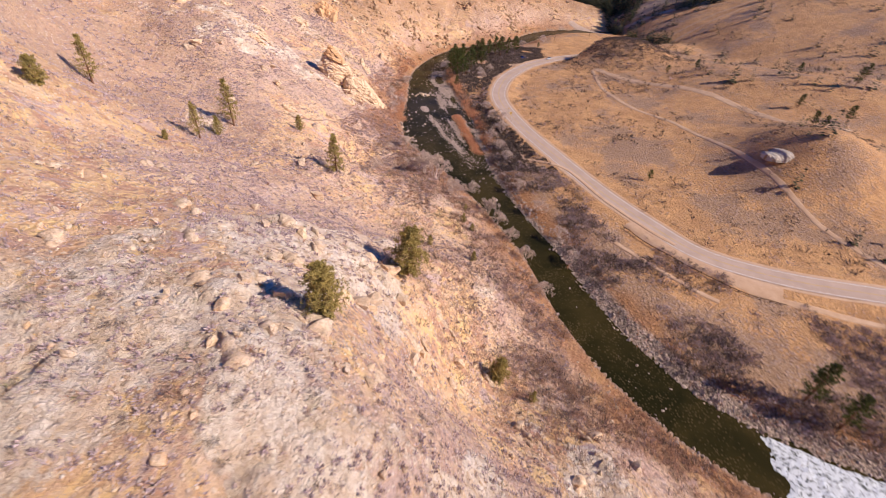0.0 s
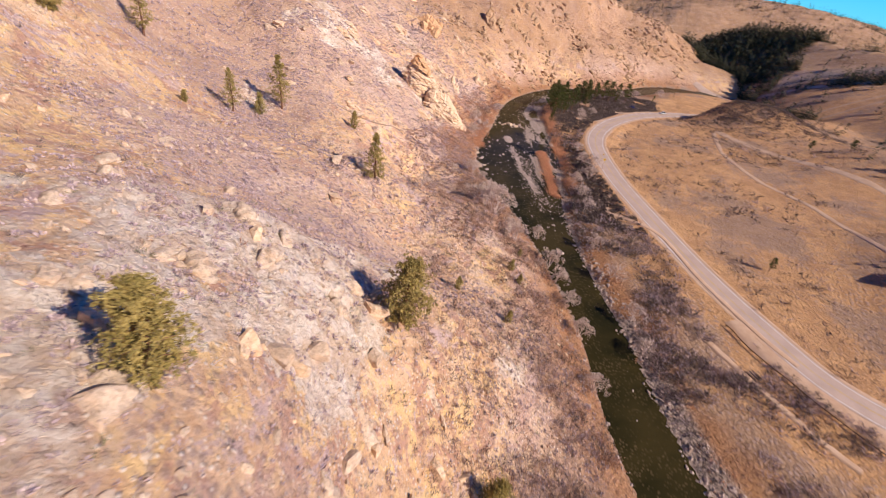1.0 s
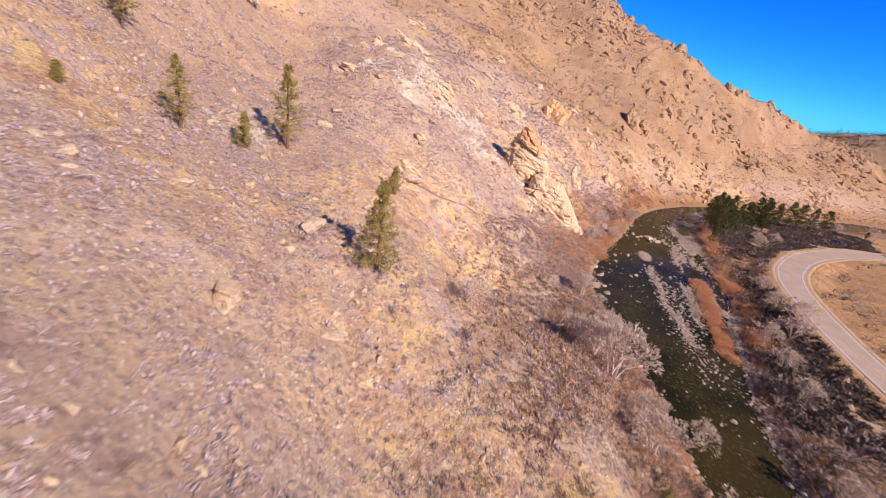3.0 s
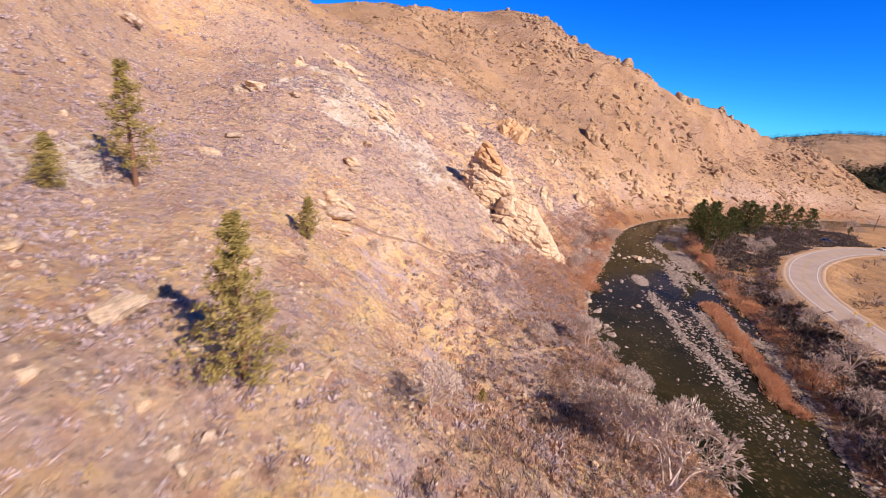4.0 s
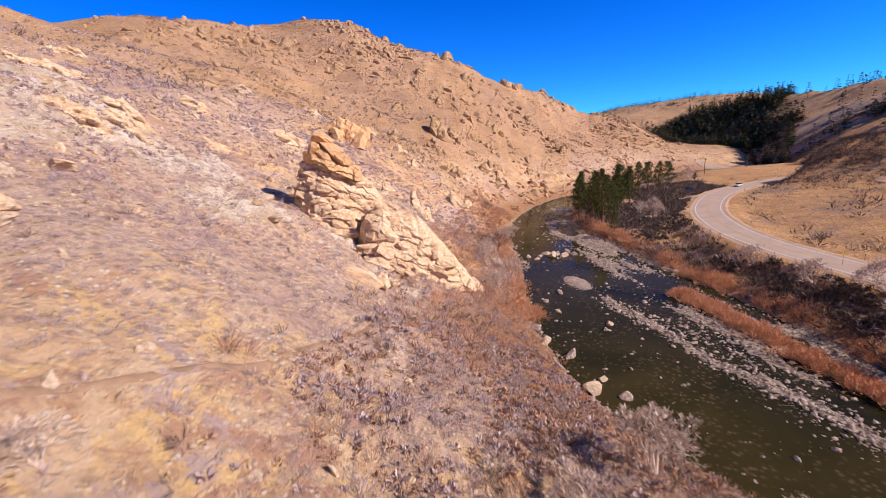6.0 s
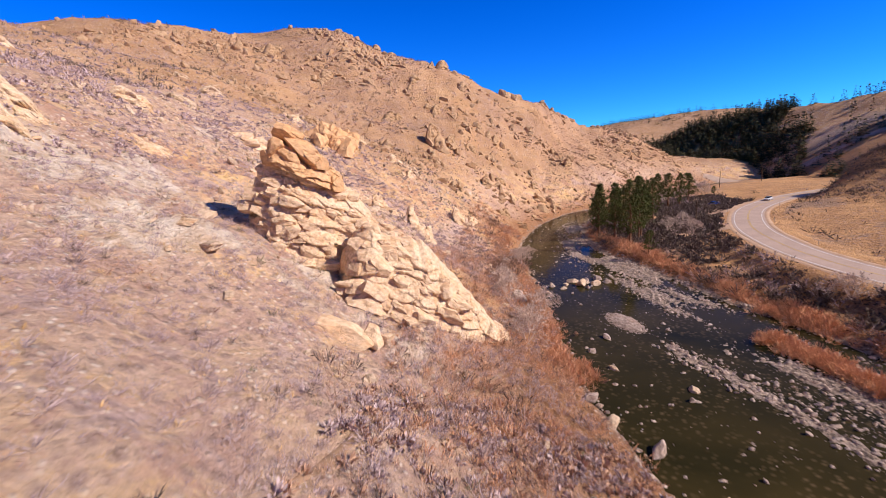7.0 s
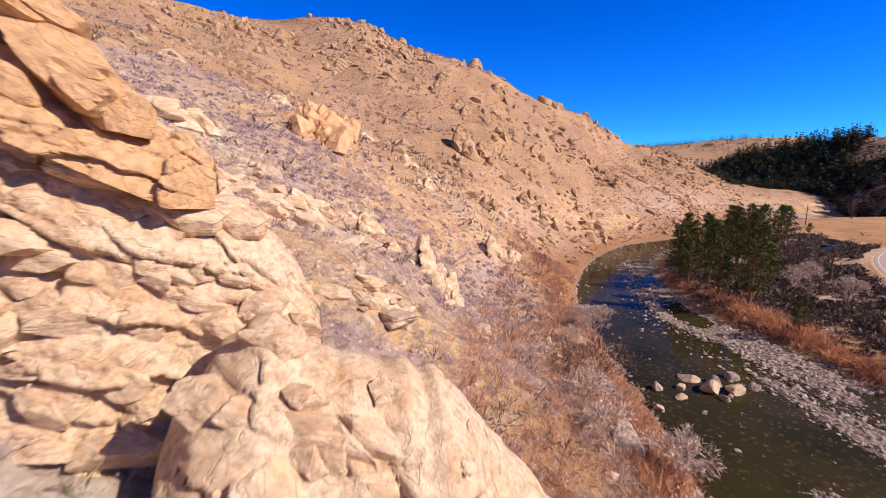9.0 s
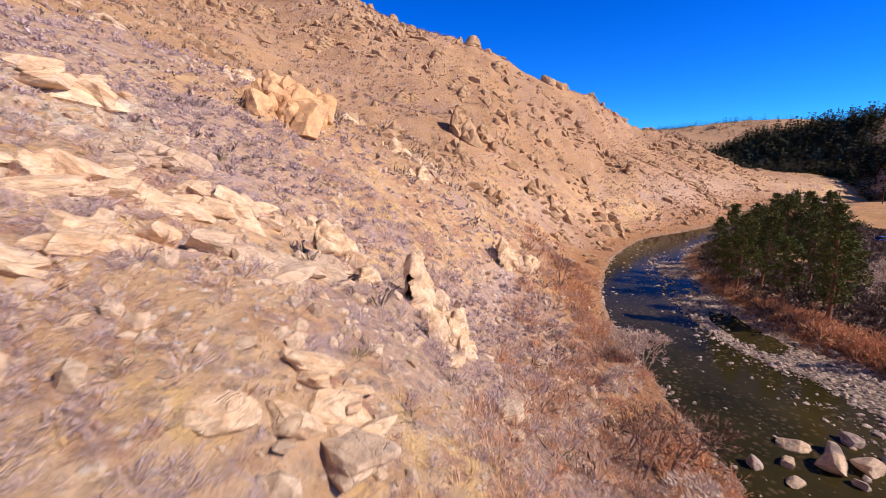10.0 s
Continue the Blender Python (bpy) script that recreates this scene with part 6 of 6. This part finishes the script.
def car(x, y, z, turn, paint, label):
    thing = tagged(new("car"), label, "car")
    thing.matrix_basis = pose(x, y, z, 0, 0, turn)
    part("body", loft([(-2.25, 0.80, 0.42, 0.80), (-2.1, 0.88, 0.28, 0.98), (-1.2, 0.92, 0.24, 1.02), (0.9, 0.92, 0.24, 1.0), (1.9, 0.88, 0.26, 0.88), (2.25, 0.78, 0.40, 0.70)], paint, "body"), thing)
    part("cabin", loft([(-1.85, 0.74, 1.0, 1.08), (-1.35, 0.74, 0.98, 1.50), (0.1, 0.74, 0.98, 1.55), (1.15, 0.76, 0.96, 1.04)], GLASS_DARK, "cabin"), thing, "dark tinted windows")
    part("roof", loft([(-1.4, 0.62, 1.50, 1.535), (-0.8, 0.66, 1.53, 1.585), (0.0, 0.66, 1.53, 1.59), (0.35, 0.6, 1.47, 1.51)], paint, "roof"), thing)
    for wx in (-1.35, 1.4):
        for wy in (-0.82, 0.82):
            wheel(thing, wx, wy)
    for wy in (-0.62, 0.62):
        part("headlight", box_mesh("headlight", 0.12, 0.32, 0.14, LAMP_WHITE), thing, m=pose(2.18, wy, 0.66))
        part("tail_light", box_mesh("tail_light", 0.10, 0.28, 0.16, LAMP_RED), thing, m=pose(-2.19, wy, 0.78))
    return thing


BLUE_PAINT = plain("blue_car_paint", (0.02, 0.06, 0.30), 0.25, 0.2, 0.05)
WHITE_PAINT = plain("white_car_paint", (0.62, 0.62, 0.64), 0.25, 0.0, 0.05)
car(29, 361, on_ground(29, 361) + 0.10, 20, BLUE_PAINT, "blue car parked on the dirt pullout")
car(48.5, 362.5, 4.94, 225, WHITE_PAINT, "pale car driving on the road bend")

# ---------------------------------------------------------------- poles, signs and posts
POLE_WOOD = plain("weathered_pole_wood", (0.20, 0.12, 0.075), 0.9, 0, 0.25, 6)
STEEL = plain("galvanised_steel", (0.42, 0.42, 0.42), 0.5, 0.7)
SIGN_YELLOW = plain("yellow_sign_face", (0.85, 0.50, 0.02), 0.5)
SIGN_BLACK = plain("black_sign_paint", (0.02, 0.02, 0.02), 0.6)


def stick(name, tall, r0, r1, material, sides=10):
    v, f = tube([[0, 0, 0]], [[0, 0, tall]], r0, r1, sides)
    bm = bmesh.new()
    vs = [bm.verts.new(p) for p in v]
    for q in f:
        bm.faces.new([vs[k] for k in q])
    bm.faces.new(vs[:sides][::-1])
    bm.faces.new(vs[sides:])
    me = bpy.data.meshes.new(name)
    bm.to_mesh(me)
    bm.free()
    me.materials.append(material)
    return me


def utility_pole(x, y, tall):
    thing = tagged(new("utility_pole"), "weathered brown wooden utility pole by the pullout", "pole", "utility poles")
    thing.location = (x, y, on_ground(x, y, 0.2))
    part("pole", stick("pole", tall, 0.19, 0.13, POLE_WOOD), thing)
    part("insulator", stick("insulator", 0.28, 0.06, 0.04, STEEL), thing, "grey pole-top insulator", pose(0, 0, tall))


for x, y, tall in ((8, 320, 8.6), (60, 437, 9), (96, 470, 9), (-4, 372, 7)):
    utility_pole(x, y, tall)


def warning_sign(x, y, turn, wide, label):
    thing = tagged(new("road_sign"), label, "sign", "road signs")
    thing.matrix_basis = pose(x, y, on_ground(x, y, 0.1), 0, 0, turn)
    part("post", stick("post", 2.5, 0.04, 0.04, STEEL, 6), thing)
    face = part("face", box_mesh("face", wide, 0.02, wide, SIGN_YELLOW, 0.006), thing, "yellow diamond face", pose(0, -0.06, 2.4, 0, 45, 0))
    part("arrow", box_mesh("arrow", wide * 0.12, 0.012, wide * 0.55, SIGN_BLACK, 0), face, "black bend arrow", pose(0, -0.014, 0, 0, -45, 0))


warning_sign(17.6, 232, 20, 0.95, "yellow diamond warning sign beside the road")
warning_sign(16.5, 238.5, 20, 0.5, "small yellow sign beside the road")


def marker_post(x, y):
    thing = tagged(new("marker_post"), "short dark roadside marker post", "post", "marker posts")
    thing.location = (x, y, on_ground(x, y, 0.1))
    part("post", stick("post", 1.2, 0.05, 0.05, STEEL, 6), thing)
    part("reflector", box_mesh("reflector", 0.12, 0.03, 0.2, SIGN_BLACK, 0.005), thing, "small dark reflector plate", pose(0, -0.05, 1.1))


for k in range(0, len(road_line), 7):
    q = shift(road_line, 6.2)[k]
    if 190 < q[1] < 345 and q[0] < 40:
        marker_post(*q)
q = shift(road_line, -6.2)
for k in range(4, len(road_line), 12):
    if 190 < q[k][1] < 345 and q[k][0] < 60:
        marker_post(*q[k])

# a low post-and-rail barrier and log steps at the lower pullout
LOG = plain("grey_log_wood", (0.24, 0.15, 0.10), 0.9, 0, 0.25, 5)
rail_line = spline([(57, 137), (64, 127.5), (74, 118), (86, 110), (99, 106.5)], 2.4)
barrier = tagged(new("log_barrier"), "low weathered log barrier along the dirt pullout", "barrier")
barrier.location = (*rail_line[0], on_ground(*rail_line[0]))
for a, b in zip(rail_line[:-1], rail_line[1:]):
    za, zb = on_ground(*a), on_ground(*b)
    o = np.array(barrier.location)
    part("post", stick("post", 0.8, 0.13, 0.12, LOG, 7), barrier, m=Matrix.Translation(Vector((a[0], a[1], za - 0.1)) - Vector(o)))
    v, f = tube([[a[0] - o[0], a[1] - o[1], za + 0.55 - o[2]]], [[b[0] - o[0], b[1] - o[1], zb + 0.55 - o[2]]], 0.12, 0.11, 7)
    part("rail", mesh_np("rail", v, f, LOG), barrier)
stairs = tagged(new("log_steps"), "log steps cut into the bank below the pullout", "steps")
stairs.location = (62, 122, on_ground(62, 122))
for k in range(7):
    x, y = 62 - 0.75 * k, 122 - 0.62 * k
    part("step", box_mesh("step", 2.6, 0.4, 0.3, LOG, 0.04), stairs, m=pose(x - 62, y - 122, on_ground(x, y) + 0.08 - stairs.location.z, 0, 0, -50))

# ---------------------------------------------------------------- far woods, and shrubs over the hills beyond the road
FAR_PINES = []
for n in range(5):
    rng_far = np.random.default_rng(900 + n)
    k = 26
    hh = rng_far.uniform(0.0, 1.0, k) ** 1.2
    aa, ww = rng_far.uniform(0, 6.283, k), 0.30 * (1.03 - hh)
    foot_far = np.stack([np.cos(aa) * ww * 0.2, np.sin(aa) * ww * 0.2, hh], 1)
    tip_far = foot_far + np.stack([np.cos(aa) * ww, np.sin(aa) * ww, -0.05 + 0.1 * hh], 1)
    wide_far = np.stack([-np.sin(aa), np.cos(aa), 0 * aa], 1) * 0.12
    mid_far = (foot_far + tip_far) / 2 + (0, 0, 0.03)
    FAR_PINES.append((np.stack([foot_far, mid_far - wide_far, tip_far, mid_far + wide_far], 1).reshape(-1, 3), np.arange(k)[:, None] * 4 + np.array([0, 1, 2, 3])))


def woods(x, y):
    way, far = np.degrees(np.arctan2(x - HUB[0], y - HUB[1])), np.hypot(x - HUB[0], y - HUB[1])
    up = far - np.interp(way, WOODED_WAY, WOODED_FAR)
    thick = np.where(way < 29.5 + 4 * fbm(x, y, 60, 2, 94), 0.95, np.clip(0.02 + 1.6 * fbm(x, y, 45, 3, 91), 0.02, 0.8))
    return np.where((way > 13) & (way < 75) & (up > -152) & (up < 25), thick, 0)


p, r = scatter(16000, (70, 420, 420, 800), woods, 41)
strewn("far_woods", FAR_PINES, p, 5 + 6 * r, NEEDLES_FAR, 42, (0.85, 1.3), "dark conifer woods on the far slope", "woods")
p, r = scatter(7000, (-40, 700, 850, 1400), lambda x, y: np.clip(0.25 + 2.0 * fbm(x, y, 130, 3, 92), 0, 1), 43)
strewn("far_woods", FAR_PINES, p, 4 + 4 * r, NEEDLES_FAR, 44, (0.85, 1.2), "scattered conifers on the distant mountains", "woods")


def beyond_road(x, y):
    road, _ = to_line(x, y, ROAD_LINE)
    return np.where((road < -10) & ~river_edge(x, y)[1], np.clip(0.15 + 2.2 * fbm(x, y, 28, 3, 93), 0.01, 1), 0)


p, r = scatter(12000, (20, 330, 110, 520), beyond_road, 45)
strewn("dark_brush", BUSHES_FAR, p, 0.5 + 1.5 * r**1.5, DARK_BRUSH, 46, (0.9, 1.4), "dark brush scattered over the field beyond the road", "brush")
p, r = scatter(9000, (58, 150, 315, 400), lambda x, y: np.where(to_line(x, y, ROAD_LINE)[0] < -8, np.exp(-((x - 98) ** 2 + (y - 364) ** 2) / 900), 0), 47)
strewn("dark_brush", BUSHES, p, 0.8 + 1.0 * r, DARK_BRUSH, 48, (0.9, 1.4), "dense dark brush on the knoll above the road", "brush")
p, r = scatter(900, (120, 420, 130, 620), beyond_road, 49)
strewn("far_junipers", FAR_PINES, p, 2 + 4 * r, NEEDLES_FAR, 50, (1.2, 1.9), "small dark junipers on the hills beyond the road", "trees")
QUARRY = rock_material("grey_quarried_rock", (0.52, 0.45, 0.40), (0.26, 0.21, 0.18), (0.44, 0.34, 0.27))
quarry = tagged(new("quarry_face"), "pale grey quarried rock face beyond the road", "rock")
foot = on_ground(128, 180) - 1.5
fin_part("rock_wall", [0, 3, 8, 14, 20, 26], [foot, foot + 0.7, foot + 1.2, foot + 1.1, foot + 0.7, foot], [foot - 2] * 6, [1, 2, 2.5, 2.5, 2, 1], [3, 5, 6, 6, 5, 3], 83, quarry, QUARRY, 0.25, 60, 0.0, 1.3, 0.8, 1.6,
         (np.array([116.0, 176.0]), np.array([0.95, 0.31]), np.array([0.31, -0.95])))
for n, (x, y, size, count) in enumerate(((170, 215, 5, 6), (185, 190, 5, 6))):
    outcrop(x, y, size, count, ROCK_GREY, "grey weathered ledges beyond the road", 820 + n, 0.7, 1.5, 0.9, sink=0.6)
